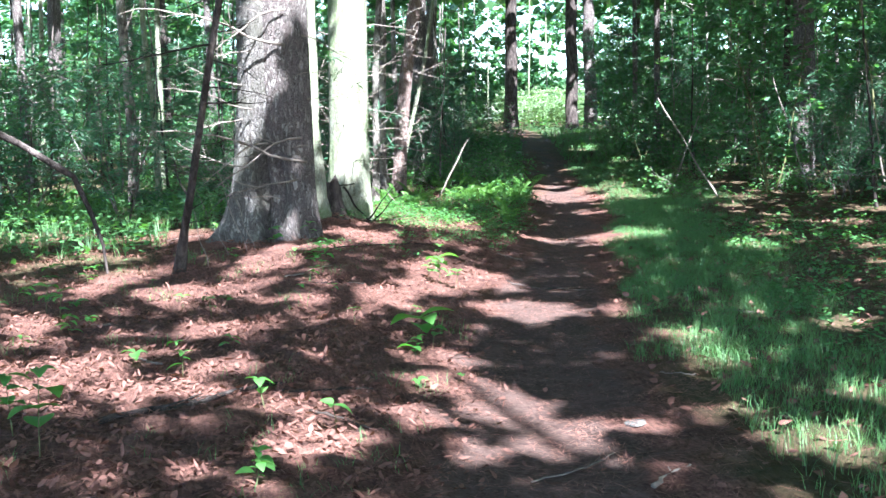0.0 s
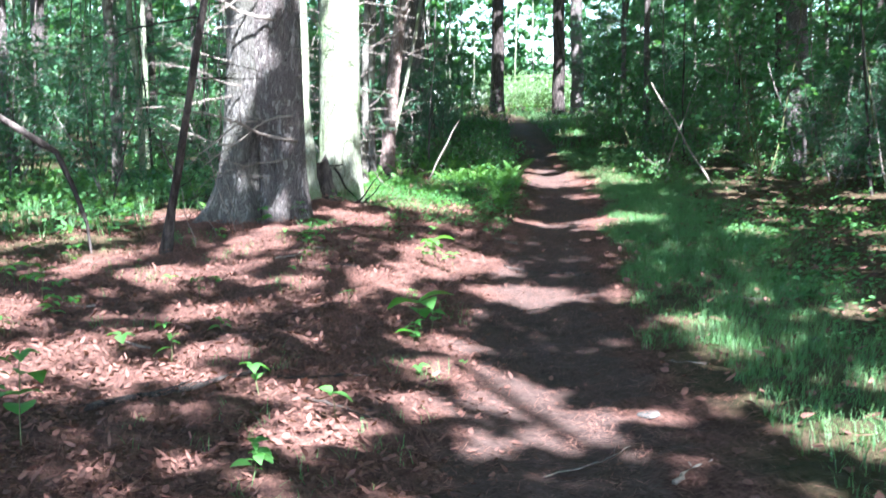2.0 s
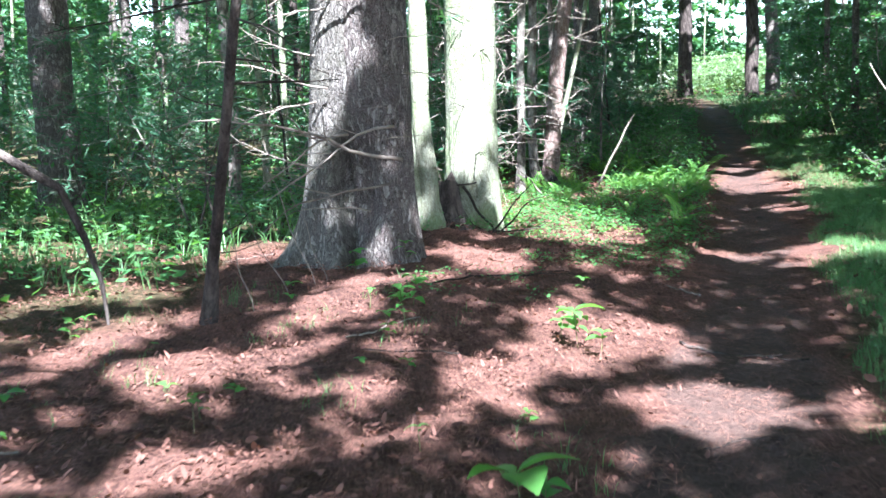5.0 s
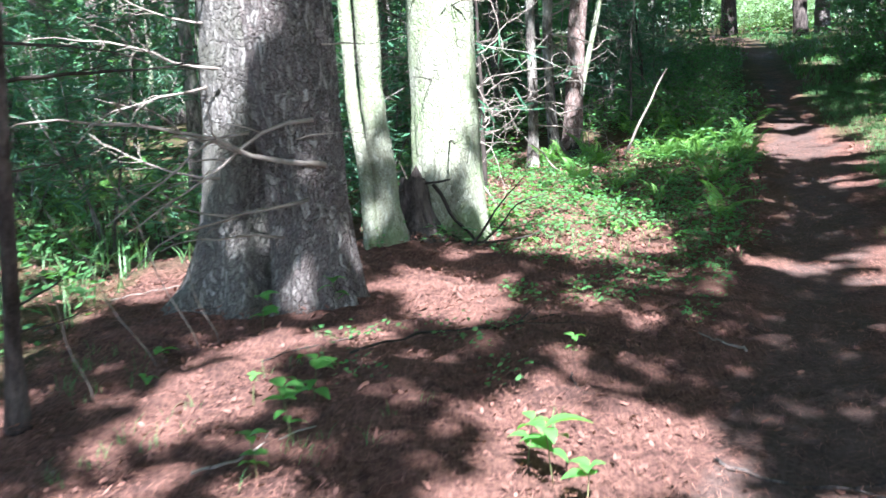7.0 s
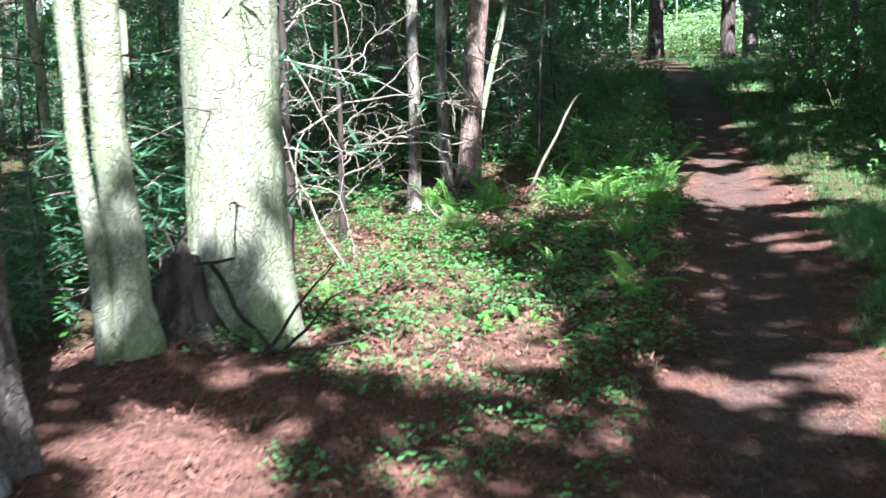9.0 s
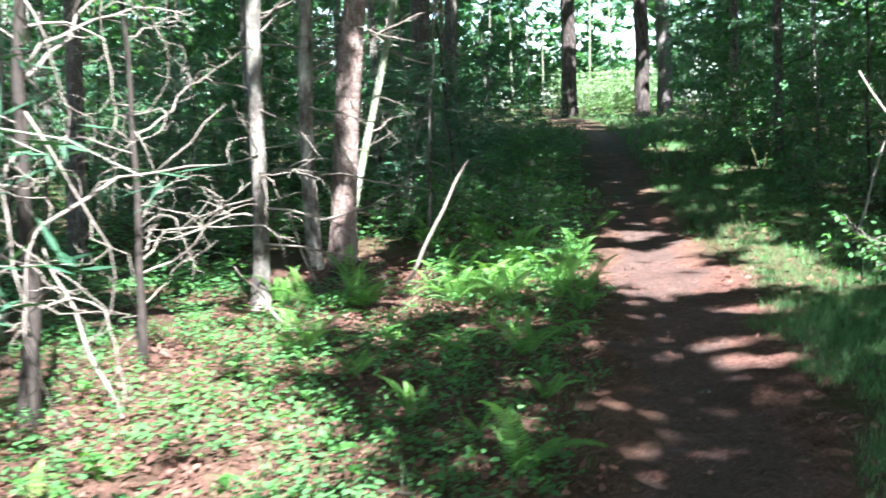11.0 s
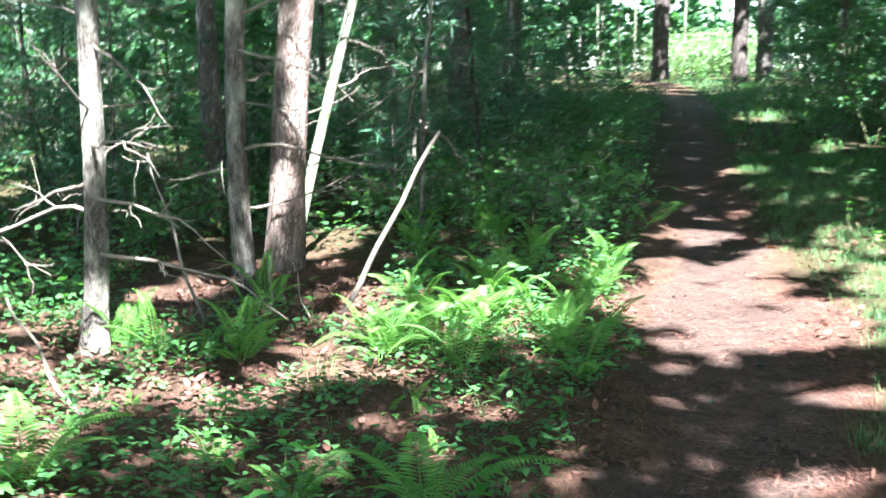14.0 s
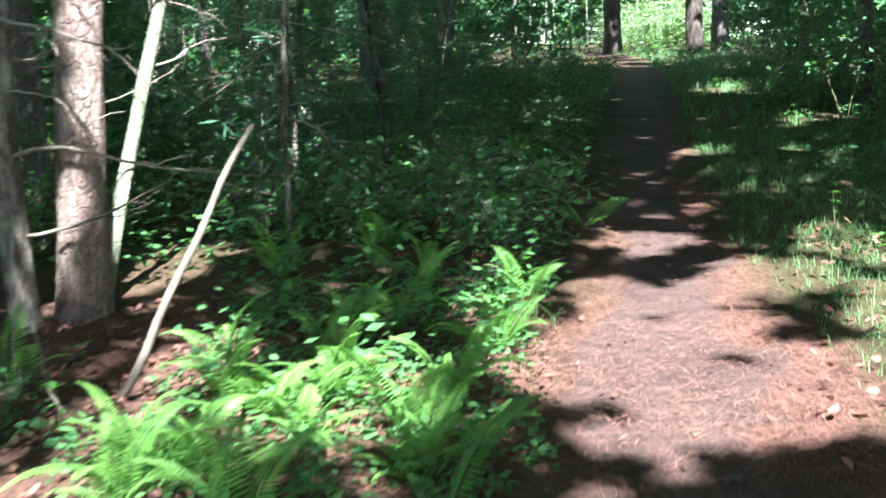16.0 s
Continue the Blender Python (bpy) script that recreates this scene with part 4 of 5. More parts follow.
# ---- ferns ----
def frond_mesh(length, width, pairs, seed):
    r = random.Random(seed)
    g = Geo()
    n = 14
    spine = []
    for i in range(n + 1):
        f = i / n
        spine.append(Vector((length * (f - .18 * f * f), .02 * math.sin(f * 4 + seed), length * (.75 * f - .62 * f * f))))
    g.tube([tuple(p) for p in spine], taper(n + 1, .004, .0012), 4, False)
    for k in range(pairs):
        f = .12 + .87 * k / pairs
        i = min(int(f * n), n - 1)
        p = spine[i].lerp(spine[i + 1], f * n - i)
        d = (spine[i + 1] - spine[i]).normalized()
        w = width * min(1.0, (f + .12) * 2.6) * (1 - f) ** .75 * (1 - .15 * r.random()) * 1.25 + .006
        for side in (-1, 1):
            g.leaf(p, Vector((0, side, -.12 - .1 * r.random())) + d * .45, d, w, length / pairs * .62, .1)
    return g.mesh("frond", FERN)


FRONDS = [frond_mesh(.58, .095, 25, 1), frond_mesh(.48, .085, 22, 2), frond_mesh(.68, .11, 28, 3), frond_mesh(.38, .065, 18, 4)]


def fern(x, y, n, scale, seed):
    r = random.Random(seed)
    t = empty("fern", pose(x, y, gz(x, y) + .01), "bright green fern with arching feathery fronds", "fern", "ferns beside the trail")
    for k in range(n):
        ob = part("frond", r.choice(FRONDS), t)
        s = scale * r.uniform(.7, 1.15)
        ob.matrix_basis = pose(.02 * r.uniform(-1, 1), .02 * r.uniform(-1, 1), 0, r.uniform(-12, 12), -r.uniform(0, 48), 360 * (k + r.random() * .7) / n) @ Matrix.Diagonal((s, s, s, 1))
    return t


rf = random.Random(5)
fern(5.05, 22.55, 8, 1.0, 1), fern(4.75, 22.3, 8, .95, 2), fern(5.45, 22.5, 7, .9, 3), fern(4.4, 21.6, 8, .9, 4), fern(5.3, 21.1, 6, .9, 5), fern(6.05, 24.3, 5, .9, 6), fern(6.9, 26.9, 4, .95, 7), fern(4.9, 22.0, 7, .85, 8), fern(4.55, 22.5, 7, .8, 9), fern(5.25, 22.1, 6, .8, 10), fern(4.25, 22.1, 6, .75, 11), fern(5.55, 21.9, 4, .8, 12), fern(5.75, 23.3, 6, .8, 13), fern(5.0, 23.2, 6, .85, 14)
for i in range(26):
    y = rf.uniform(15.3, 21)
    fern(float(trail_x(y)) - rf.uniform(.9, 2.8), y, rf.randint(3, 5), rf.uniform(.22, .38), 500 + i)
count = 0
while count < 95:
    y = rf.uniform(15.2, 33)
    x = float(trail_x(y)) - rf.uniform(.75, 3.4)
    if y < 17 and x < 2.3 or 2.7 < x < 4.4 and y > 23.2:
        continue
    if y < 21.2 and rf.random() < .82:
        continue
    fern(x, y, rf.randint(4, 7), rf.uniform(.5, .95), 100 + count)
    count += 1
for i in range(38):
    fern(rf.uniform(-6, .2), rf.uniform(13.8, 22), rf.randint(4, 6), rf.uniform(.5, .9), 300 + i)


# ---- seedlings ----
def blade_mesh(length, width, seed):
    """A broad leaf with midrib fold and curled tip."""
    g = Geo()
    rows = 6
    for i in range(rows + 1):
        f = i / rows
        w = width * math.sin(math.pi * (f ** .75) * .97 + .03) * .5
        z = .12 * length * math.sin(f * 2.2) - .25 * length * f * f
        g.v += [(length * f, -w, z + .25 * w), (length * f, 0, z), (length * f, w, z + .25 * w)]
    for i in range(rows):
        for k in range(2):
            a = i * 3 + k
            g.f.append((a, a + 1, a + 4, a + 3))
    return g.mesh("leaf", HERB, True)


BLADES = [blade_mesh(.10, .065, 1), blade_mesh(.075, .035, 2), blade_mesh(.15, .11, 3), blade_mesh(.055, .04, 4)]


def seedling(x, y, height, leaves, kinds, scale, seed, label="small bright green broadleaf seedling on the forest floor"):
    r = random.Random(seed)
    t = empty("seedling", pose(x, y, gz(x, y)), label, "plant", "seedlings of the forest floor")
    pts = wavy_path((0, 0, -.02), (r.uniform(-.15, .15), r.uniform(-.15, .15), 1), height + .02, 5, .08, 0, r)
    part("stem", Geo().tube(pts, taper(6, .0035, .0018), 5).mesh("stem", STEM, True), t)
    for k in range(leaves):
        f = 1.0 if k < 3 else r.uniform(.45, .95)
        p = Vector(pts[-1]) if f == 1 else Vector(pts[int(f * 5)])
        ob = part("leaf", BLADES[r.choice(kinds)], t)
        s = scale * r.uniform(.75, 1.2)
        ob.matrix_basis = pose(*p, r.uniform(-15, 15), r.uniform(-20, 15), 137.5 * k + r.uniform(-20, 20)) @ Matrix.Diagonal((s, s, s, 1))
    return t


BIG = "seedling with three broad light green leaves in the sun"
seedling(1.27, 7.75, .20, 4, (2,), 1.35, 1, BIG), seedling(1.36, 7.9, .12, 4, (0,), 1.0, 2), seedling(1.22, 7.62, .1, 5, (3, 1), 1.0, 3)
seedling(1.9, 10.6, .22, 7, (0, 2), 1.1, 4, BIG), seedling(1.82, 10.75, .16, 6, (0,), 1.0, 5), seedling(2.0, 10.4, .14, 5, (0, 3), 1.0, 6)
seedling(.52, 5.75, .12, 3, (0,), 1.0, 7), seedling(.2, 6.0, .16, 4, (0,), .9, 8), seedling(-.95, 8.2, .14, 8, (1,), 1.2, 9), seedling(-1.25, 9.3, .34, 12, (1, 0), 1.0, 10)
seedling(-1.12, 9.0, .2, 8, (1, 0), 1.0, 11), seedling(-.75, 5.2, .38, 8, (0, 2), 1.0, 12, "dark thin-stemmed sapling with drooping leaves"), seedling(-.9, 5.5, .3, 7, (0,), 1.0, 13)
seedling(.9, 10.9, .22, 9, (0, 1), 1.25, 14), seedling(.95, 11.3, .2, 9, (0, 1), 1.2, 15), seedling(.8, 10.6, .16, 9, (3,), 1.2, 16)
seedling(.55, 12.7, .16, 6, (0,), 1.1, 17), seedling(.95, 12.9, .18, 6, (0,), 1.0, 18), seedling(2.15, 12.1, .1, 5, (3,), 1.0, 19)
rs = random.Random(9)
for i in range(40):
    seedling(rs.uniform(-1.9, 1.6), rs.uniform(4.6, 12.6), rs.uniform(.04, .13), rs.randint(3, 6), (0, 1, 3), rs.uniform(.6, 1.0), 50 + i)
for i in range(105):
    y = rs.uniform(14.8, 24.5)
    x = float(trail_x(y)) - rs.uniform(.7, 3.6)
    if (x > 2.0 or y > 17) and not (2.7 < x < 4.4 and y > 23.2) and not (4.0 < x < 5.8 and 21.4 < y < 23.4):
        seedling(x, y, rs.uniform(.06, .2), rs.randint(5, 9), (0, 1, 3), rs.uniform(.6, .95), 120 + i)
for i in range(22):
    y = rs.uniform(19.5, 28)
    seedling(float(trail_x(y)) + rs.uniform(1.3, 3.0), y, rs.uniform(.15, .4), rs.randint(7, 12), (1, 3), rs.uniform(.8, 1.1), 300 + i, "leafy weed growing at the grassy trail edge")
for i in range(26):
    y = rs.uniform(6, 19)
    seedling(float(trail_x(y)) + rs.uniform(2.4, 4.8), y, rs.uniform(.05, .25), rs.randint(4, 8), (0, 1, 3), rs.uniform(.7, 1.0), 400 + i)


# ---- sticks, stones and debris ----
def fallen(name, a, b, r0, material, label, seed, twigs=2, lift=.012, category="stick"):
    r = random.Random(seed)
    n = 12
    za, zb = gz(*a), gz(*b)
    t = empty(name, pose(a[0], a[1], za + lift), label, category, "sticks lying on the forest floor")
    L = Vector((b[0] - a[0], b[1] - a[1], zb - za))
    side = Vector((-L.y, L.x, 0)).normalized()
    pts = []
    for i in range(n + 1):
        p = L * (i / n) + side * (L.length * (.03 * math.sin(i * .7 + seed) + .02 * r.uniform(-1, 1)))
        p.z = gz(a[0] + p.x, a[1] + p.y) - za + r.uniform(0, .012)
        pts.append(tuple(p))
    part("stick", Geo().tube(pts, [v * r.uniform(.85, 1.15) for v in taper(n + 1, r0, r0 * .45)], 8).mesh("stick", material, True), t)
    for k in range(twigs):
        i = r.randint(3, n - 2)
        d = L.normalized() + side * r.choice((-1, 1)) * r.uniform(.4, .9) + Vector((0, 0, r.uniform(0, .25)))
        part("twig", Geo().tube(wavy_path(pts[i], d, L.length * r.uniform(.15, .3), 5, .15, .02, r), taper(6, r0 * .45, r0 * .15), 5).mesh("twig", material, True), t)
    return t


fallen("fallen_branch", (-.55, 5.75), (.3, 6.55), .02, BARK_DARK, "dark weathered branch lying in the leaf litter", 1, 3)
fallen("fallen_stick", (2.55, 10.85), (3.22, 10.42), .010, BARK_DARK, "thin dark stick lying across the trail", 2, 1)
fallen("fallen_stick", (2.18, 8.8), (2.52, 9.0), .005, DEAD_DARK, "small forked twig on the trail", 3, 2)
fallen("fallen_stick", (1.72, 4.75), (1.98, 4.95), .012, DEAD_PALE, "short broken pale stick beside the trail", 4, 1)
fallen("fallen_stick", (1.05, 12.0), (2.15, 12.75), .008, DEAD_DARK, "thin dark forked twig lying on red needles", 5, 4)
fallen("fallen_stick", (.55, 11.9), (1.35, 12.55), .005, DEAD_DARK, "thin dark twig lying on red needles", 6, 3)
for i in range(24):
    x, y = rs.uniform(-2, 5.5), rs.uniform(4.5, 23)
    a, L = rs.uniform(0, 6.28), rs.uniform(.15, .6)
    fallen("fallen_stick", (x, y), (x + L * math.cos(a), y + L * math.sin(a)), rs.uniform(.004, .009), DEAD_DARK if i % 2 else DEAD_PALE, "small dead stick in the litter", 20 + i, rs.randint(0, 2))
rd = random.Random(4)
for i in range(9):
    x, y = 1.2 + .1 * i, 14.8 + rd.uniform(-.15, .15)
    g = Geo().tube(wavy_path((0, 0, -.02), (rd.uniform(-1, 1), rd.uniform(-.1, .5), rd.uniform(.1, .55)), rd.uniform(.35, .8), 9, .22, .06, rd), taper(10, rd.uniform(.009, .016), .003), 6)
    ob = new("dead_branch", g.mesh("dead_branch", DEAD_DARK, True))
    ob.matrix_basis = pose(x, y, gz(x, y))
    tagged(ob, "dark broken branch leaning at the pale pine's foot", "stick", "debris at the pine's foot")


def rotten_stump(x, y, radius, height):
    """A low broken stump with a ragged rim."""
    g = Geo()
    sides, rings = 26, 12
    for i in range(rings + 1):
        f = i / rings
        for k in range(sides):
            a = 2 * math.pi * k / sides
            rag = 1 + .35 * noise.noise(Vector((math.cos(a) * 1.5, math.sin(a) * 1.5, 3)))
            z = -.06 + f * height * rag
            rr = radius * (1 + .7 * math.exp(-f * 4)) * (1 - .45 * f) * (1 + .3 * noise.noise(Vector((math.cos(a) * 2.2, math.sin(a) * 2.2, f * 2 + 8))))
            g.v.append((rr * math.cos(a), rr * math.sin(a), z))
    for i in range(rings):
        for k in range(sides):
            k2 = (k + 1) % sides
            g.f.append((i * sides + k, i * sides + k2, (i + 1) * sides + k2, (i + 1) * sides + k))
    g.f.append(tuple(rings * sides + k for k in range(sides)))
    ob = new("rotten_stump", g.mesh("rotten_stump", BARK_DARK, True))
    ob.matrix_basis = pose(x, y, gz(x, y))
    return tagged(ob, "dark rotten broken stump at the pale pine's foot", "stump")


rotten_stump(1.36, 14.86, .17, .46)
rotten_stump(3.5, 23.3, .16, .22)


def leaning_pole(p, q, r0, r1, material, label):
    p, q = Vector(p), Vector(q)
    pts = [tuple(p.lerp(q, i / 10) + Vector((.012 * math.sin(i * 1.3), 0, .012 * math.cos(i)))) for i in range(11)]
    return tagged(new("leaning_pole", Geo().tube(pts, taper(11, r0, r1), 8).mesh("leaning_pole", material, True)), label, "pole", "leaning dead poles")


leaning_pole((4.07, 22.9, gz(4.07, 22.9) - .03), (4.70, 22.94, 1.42), .021, .012, DEAD_PALE, "bleached bare pole leaning among the ferns")
for p, q, r0 in (((1.02, 14.74, .8), (1.62, 14.82, .92), .013), ((1.5, 14.9, .86), (1.9, 14.72, .26), .014), ((1.28, 14.88, .8), (1.62, 14.7, .36), .012), ((1.05, 14.72, .58), (1.33, 14.62, .36), .010), ((1.2, 14.8, .7), (1.52, 14.75, .3), .011)):
    leaning_pole(p, q, r0, r0 * .55, DEAD_DARK, "dark broken branch propped against the pale pine's foot")
leaning_pole((3.3, 22.4, gz(3.3, 22.4) - .03), (2.9, 22.9, 1.3), .014, .006, DEAD_PALE, "thin dead stem leaning over ferns")
leaning_pole((2.1, 18.1, gz(2.1, 18.1) - .03), (1.6, 18.9, 1.15), .012, .007, DEAD_PALE, "pale broken stem beside the dead tangle")
limb_path = [Vector(p) for p in ((-3.3, 11.5, 1.95), (-2.6, 11.2, 1.85), (-2.06, 11.24, 1.65), (-1.69, 11.32, 1.46), (-1.25, 11.4, 1.16), (-1.12, 11.42, .85), (-1.02, 11.4, .55), (-.98, 11.36, gz(-.98, 11.36) - .03))]
limb_pts = [tuple(a.lerp(b, i / 4)) for a, b in zip(limb_path, limb_path[1:]) for i in range(4)] + [tuple(limb_path[-1])]
tagged(new("bent_limb", Geo().tube(limb_pts, [v * random.uniform(.85, 1.15) for v in taper(len(limb_pts), .05, .01)], 8).mesh("bent_limb", BARK_DARK, True)), "dark dead limb bent over from the wood to the ferns", "branch")
leaning_pole((3.05, 20.4, gz(3.05, 20.4) - .03), (2.6, 20.9, .75), .012, .006, DEAD_PALE, "thin dead stem among low green plants")
leaning_pole((9.6, 25.2, gz(9.6, 25.2) - .03), (10.9, 26.5, 2.3), .02, .01, DEAD_PALE, "thin pale dead stem leaning in the undergrowth")
leaning_pole((8.9, 21.0, gz(8.9, 21) - .03), (8.2, 22.3, 2.1), .02, .01, DEAD_PALE, "thin pale dead stem leaning in the undergrowth")
leaning_pole((10.2, 20.0, gz(10.2, 20) - .03), (9.7, 20.6, 2.4), .016, .01, BARK_THIN, "thin upright stem in the dark undergrowth")

for x0, y0, x1, y1, z1 in ((.28, 12.35, -.12, 12.1, 1.15), (.1, 12.15, -.35, 11.9, .95), (.36, 12.45, .1, 12.5, .7), (-.1, 11.7, -.3, 11.6, .8)):
    leaning_pole((x0, y0, gz(x0, y0) - .03), (x1, y1, gz(x0, y0) + z1), .004, .002, DEAD_PALE, "thin bleached stem leaning beside the old pine")
for x0, y0, x1, y1, z1 in ((3.45, 23.2, 3.3, 23.3, .95), (3.62, 23.0, 3.66, 23.05, .8), (3.9, 22.6, 3.75, 22.7, .5), (3.1, 22.9, 3.5, 22.8, .3)):
    leaning_pole((x0, y0, gz(x0, y0) - .03), (x1, y1, gz(x0, y0) + z1), .006, .003, DEAD_PALE, "thin bare stem rising from the red litter")
rp = random.Random(17)
for i in range(18):
    y = rp.uniform(14.5, 29)
    x = float(trail_x(y)) + rp.uniform(4.2, 9.5)
    h = rp.uniform(1.2, 2.8)
    leaning_pole((x, y, gz(x, y) - .03), (x + rp.uniform(-.7, .7), y + rp.uniform(-.3, .6), gz(x, y) + h), rp.uniform(.010, .02), .006, DEAD_PALE if i % 3 else BARK_THIN, "thin bare stem standing in the dark undergrowth")


def stone(x, y, sx, sy, sz, seed):
    bm = bmesh.new()
    bmesh.ops.create_icosphere(bm, subdivisions=3, radius=1.0)
    for v in bm.verts:
        k = 1 + .22 * noise.noise(v.co * 1.3 + Vector((seed, 0, 0))) + .08 * noise.noise(v.co * 4)
        v.co = Vector((v.co.x * sx * k, v.co.y * sy * k, v.co.z * sz * k))
    me = bpy.data.meshes.new("stone")
    bm.to_mesh(me)
    bm.free()
    me.materials.append(STONE)
    me.shade_smooth()
    ob = new("stone", me)
    ob.matrix_basis = pose(x, y, gz(x, y) + sz * .15, 0, 0, seed * 40)
    return tagged(ob, "grey worn stone set in the trail soil", "stone", "stones in the trail")


stone(2.02, 5.8, .07, .05, .012, 1), stone(3.6, 7.2, .07, .05, .03, 2), stone(6.35, 21.6, .03, .025, .015, 3), stone(5.35, 18.4, .04, .03, .015, 4), stone(3.95, 7.5, .04, .03, .02, 5), stone(5.9, 20.9, .03, .02, .012, 6)


# ---- litter, needles, ground cover and grass ----
def pick(n, x0, x1, y0, y1, keep):
    out = np.empty((0, 2))
    while len(out) < n:
        p = np.column_stack([rng.uniform(x0, x1, n), rng.uniform(y0, y1, n)])
        out = np.concatenate([out, p[keep(p[:, 0], p[:, 1])]])
    return out[:n]


def stuff(name, quads, material, label, category):
    return tagged(new(name, quads_mesh(name, quads, material, 6 if quads.shape[1] == 6 else 4)), label, category, kind="stuff")


def lying(p, length, width, lift, tilt, leaves=True):
    n = len(p)
    a = rng.uniform(0, 2 * np.pi, n)
    along = np.column_stack([np.cos(a), np.sin(a), rng.normal(size=n) * tilt])
    side = np.column_stack([-np.sin(a), np.cos(a), rng.normal(size=n) * tilt])
    at = np.column_stack([p, ground(p[:, 0], p[:, 1]) + rng.uniform(*lift, n)])
    return (leaf_hexes if leaves else leaf_quads)(at, along, side, length, width)


off = lambda x, y: x - trail_x(y)
p = pick(23000, -3, 3.2, 4, 15.5, lambda x, y: (off(x, y) < -.5 + .22 * rng.normal(size=len(x))) & (rng.random(len(x)) < np.clip(1.6 - .135 * y - .1 * (x > 0.9), .38, 1)))
stuff("leaf_litter", lying(p, rng.uniform(.02, .07, len(p)) * np.where(p[:, 1] > 9, .85, 1), rng.uniform(.007, .03, len(p)) * np.where(p[:, 1] > 9, .75, 1), (.008, .03), .5), DEAD_LEAF, "brown dead leaves scattered over the forest floor", "leaf litter")
p = pick(70000, -3, 7.2, 4, 24, lambda x, y: (off(x, y) < 1.0) & (off(x, y) > np.where(y < 15.5, -9, -1.2)))
stuff("pine_needles", lying(p, rng.uniform(.06, .13, len(p)), np.full(len(p), .0026), (.012, .035), .14, False), NEEDLES, "reddish fallen pine needles covering the ground", "needles")
p = pick(3600, 1.5, 9, 4, 27, lambda x, y: (off(x, y) > .55))
stuff("leaf_litter", lying(p, rng.uniform(.04, .1, len(p)), rng.uniform(.025, .055, len(p)), (.012, .04), .35), DEAD_LEAF, "brown dead leaves between the green plants", "leaf litter")

p = pick(11000, 1.0, 6, 14.6, 25, lambda x, y: (off(x, y) < -.5) & (off(x, y) > -3.8))
stuff("leaf_litter", lying(p, rng.uniform(.025, .07, len(p)), rng.uniform(.012, .035, len(p)), (.008, .035), .4), DEAD_LEAF, "reddish dead leaves between ferns and low plants", "leaf litter")

p = pick(700, .5, 8, 4, 27, lambda x, y: np.abs(off(x, y)) < .55)
stuff("leaf_litter", lying(p, rng.uniform(.02, .055, len(p)), rng.uniform(.012, .03, len(p)), (.006, .02), .3), DEAD_LEAF, "small dead leaf bits strewn on the bare trail", "leaf litter")


def cover(n, x0, x1, y0, y1, keep, size, height, label):
    p = pick(n // 4, x0, x1, y0, y1, keep)
    p = np.repeat(p, 4, 0) + rng.normal(size=(len(p) * 4, 2)) * .03
    m = len(p)
    a = rng.uniform(0, 2 * np.pi, m)
    along = np.column_stack([np.cos(a), np.sin(a), rng.normal(size=m) * .3])
    side = np.column_stack([-np.sin(a), np.cos(a), rng.normal(size=m) * .3])
    at = np.column_stack([p, ground(p[:, 0], p[:, 1]) + rng.uniform(.02, height, m)])
    L = size * rng.uniform(.6, 1.3, m)
    stuff("ground_cover", (leaf_hexes if size < .07 else leaf_quads)(at, along, side, L, L * .6), COVER, label, "ground cover")


cover(1300, 1.9, 3.5, 12.9, 14.8, lambda x, y: (off(x, y) < -.55) & (wobble(x, y, 2.3) > -.1), .034, .07, "low green plants at the edge of the red needles")
cover(200, .9, 1.9, 11.4, 12.5, lambda x, y: wobble(x, y + 1, 2.9) > .1, .034, .09, "small green plants in the needle litter")
leafy = lambda x, y: (off(x, y) < -.6 + .2 * wobble(x, y, 2)) & (y > 14.9 + .6 * wobble(x, y, 1.3)) & (wobble(x, y, 1.9) + .5 * wobble(x, y, 4.1) > -.35) & ~((x > 2.7) & (x < 4.4) & (y > 23.2))
cover(19000, 1.0, 7, 14.3, 25, leafy, .042, .14, "low leafy green plants beside the trail")
cover(30000, -2, 14, 22, 46, lambda x, y: (off(x, y) < -.75) & ~((x > 2.7) & (x < 4.4) & (y < 25.4)), .075, .35, "lush low undergrowth along the trail")
cover(16000, -12, 1, 12.2, 28, lambda x, y: green_mask(x, y) > .5, .09, .3, "low green plants on the shaded forest floor")
cover(15000, -22, 48, 44, 106, lambda x, y: (np.abs(off(x, y)) > 1.8) & ((y > 60) | (np.abs(off(x, y)) > 4)), .30, .5, "green growth on the floor of the far wood")
cover(10000, 3.5, 11, 5, 16, lambda x, y: (off(x, y) > 1.9) & (wobble(x, y, 1.7) > -.55), .055, .13, "low green plants spreading beside the grass")
cover(14000, 4, 24, 7, 45, lambda x, y: off(x, y) > np.where(y < 21, 3.0, 1.6), .085, .22, "low green plants under the dark shrubs")


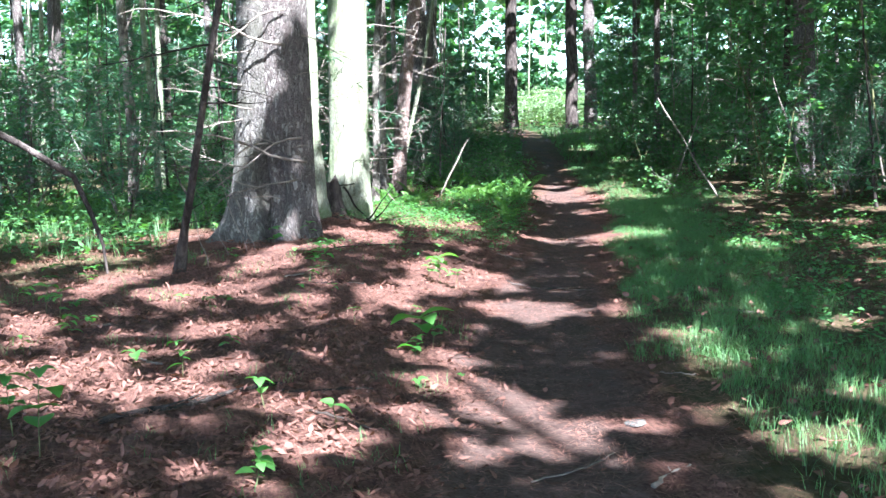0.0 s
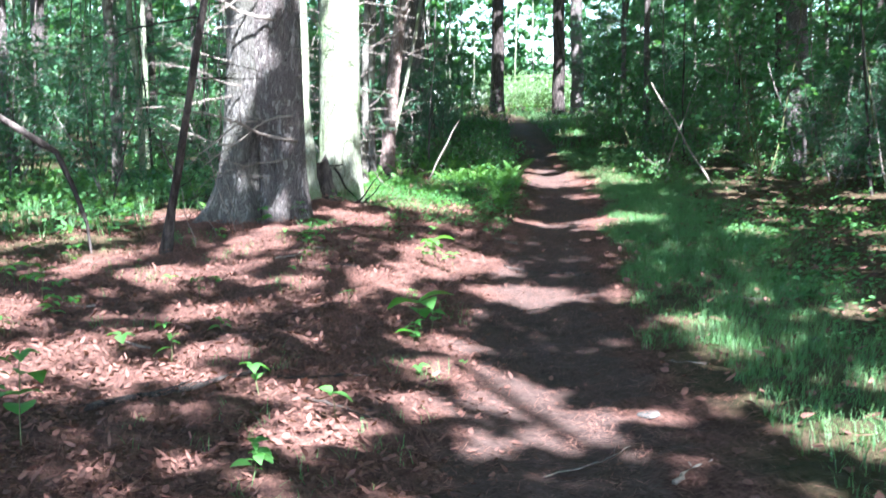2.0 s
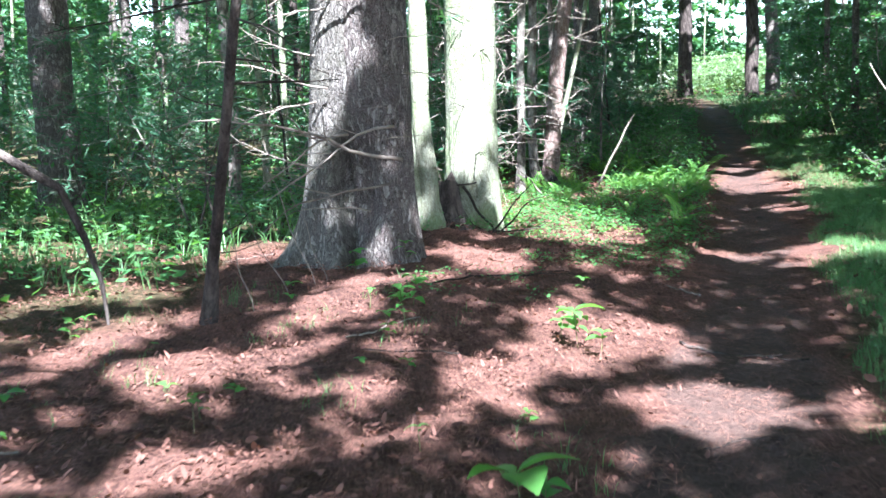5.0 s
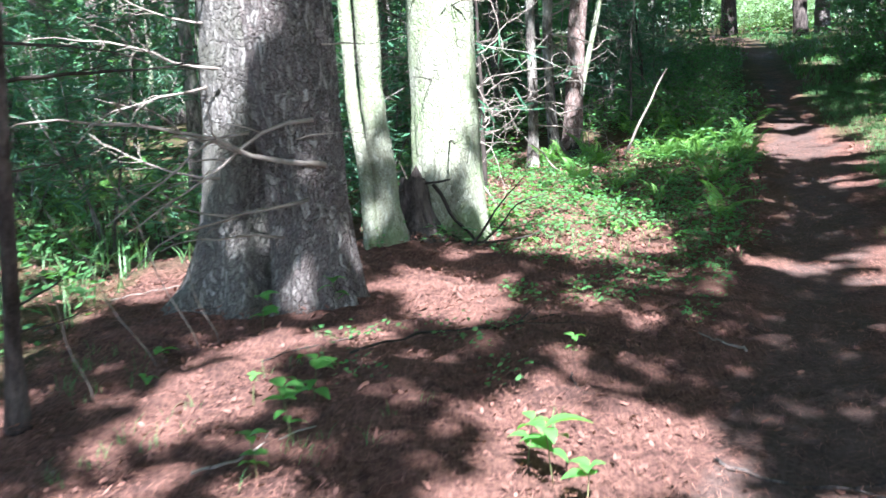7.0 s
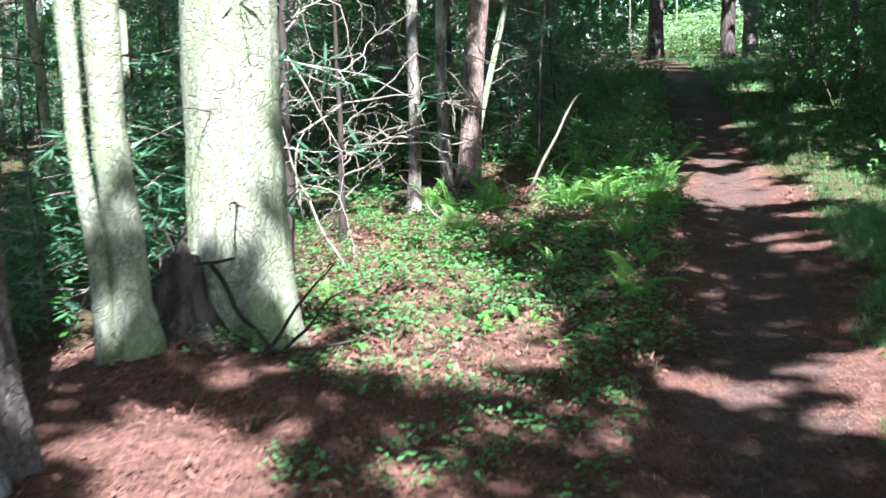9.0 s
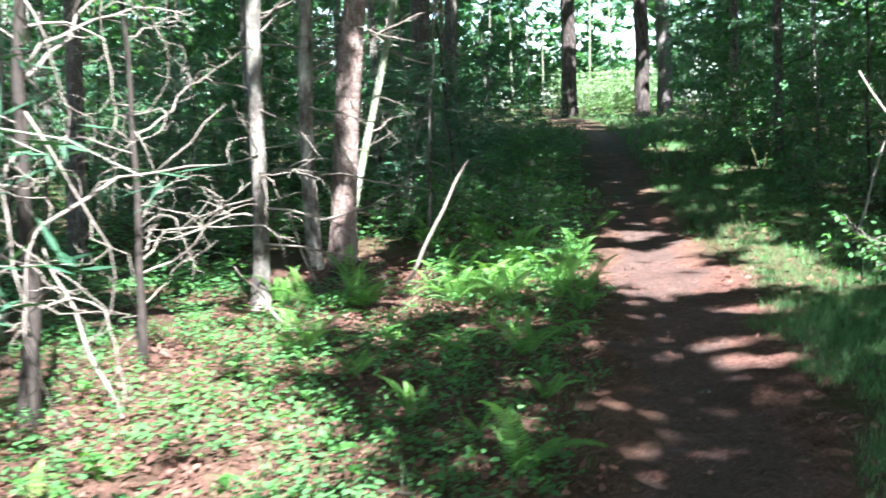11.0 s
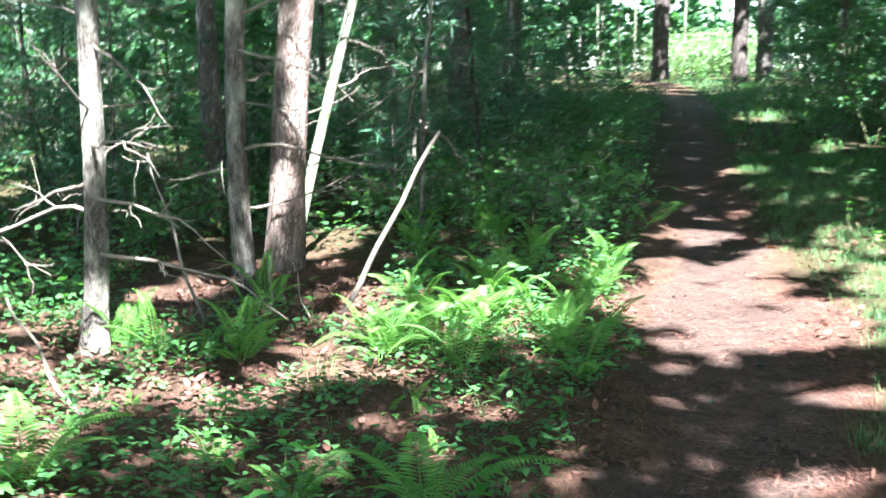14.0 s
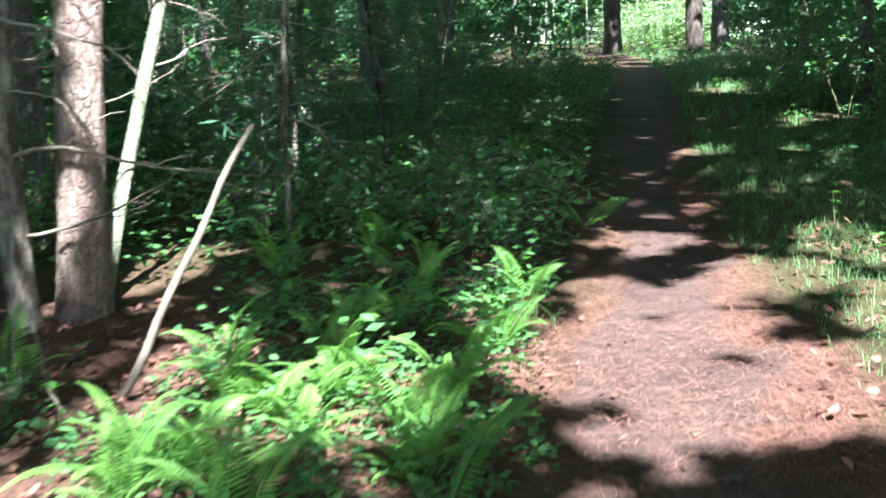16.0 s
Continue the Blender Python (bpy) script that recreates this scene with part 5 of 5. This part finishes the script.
def grass(n, x0, x1, y0, y1, keep, height, width, label, clump=5):
    p = pick(n // clump, x0, x1, y0, y1, keep)
    p = np.repeat(p, clump, 0) + rng.normal(size=((n // clump) * clump, 2)) * .022
    m = len(p)
    a = rng.uniform(0, 2 * np.pi, m)
    h = height * rng.uniform(.4, 1.25, m)
    lean = rng.uniform(.35, 1.5, m)
    d = np.column_stack([np.cos(a), np.sin(a), np.zeros(m)])
    s = np.column_stack([-np.sin(a), np.cos(a), np.zeros(m)]) * width
    b = np.column_stack([p, ground(p[:, 0], p[:, 1]) - .005])
    up = np.array([0, 0, 1.0])
    c1 = b + up * (h * .55)[:, None] + d * (h * lean * .25)[:, None]
    c2 = b + up * (h * .85)[:, None] + d * (h * lean * .75)[:, None]
    q1 = np.stack([b - s, b + s, c1 + s * .8, c1 - s * .8], 1)
    q2 = np.stack([c1 - s * .8, c1 + s * .8, c2 + s * .12, c2 - s * .12], 1)
    v = np.concatenate([q1, q2], 1)                      # eight corners a blade
    stuff("grass", v, GRASS, label, "grass")


strip = lambda x, y: (off(x, y) > .66 + .2 * wobble(x, y, 1.5) + .22 * rng.random(len(x)) ** 2) & (off(x, y) < 2.3 + .5 * wobble(x, y, .8) + rng.normal(size=len(x)) * .3) & (wobble(x + 2, y, 1.2) > -.75 + .3 * rng.normal(size=len(x))) & ~((y < 7.2) & (off(x, y) < 1.0)) & (rng.random(len(x)) < np.clip((y - 3.2) / 6.5, .2, 1))
grass(52000, 1.5, 9.5, 4.2, 21, strip, .115, .0017, "soft green grass growing along the trail")
grass(30000, 5, 12, 20, 34, lambda x, y: (off(x, y) > .45 + .3 * rng.random(len(x)) + np.where(y < 25, .25, 0)) & (off(x, y) < 3.2), .10, .0019, "sunlit grass at the trail's edge")
grass(10000, 8, 24, 32, 78, lambda x, y: (off(x, y) > .6) & (off(x, y) < 5), .2, .008, "grass beside the far trail")
grass(9000, -12, 0, 12.6, 24, lambda x, y: green_mask(x, y) > .6, .3, .005, "thin woodland grass in the shade")
grass(1500, 1.0, 8, 14.5, 26, lambda x, y: (off(x, y) < -.6) & (off(x, y) > -2.2), .13, .002, "grass tufts among ferns")
grass(1200, -2, 2, 4.3, 12.5, lambda x, y: (off(x, y) < -.5) & (wobble(x, y, 2.2) > .45), .09, .0018, "sparse grass tufts in the litter")
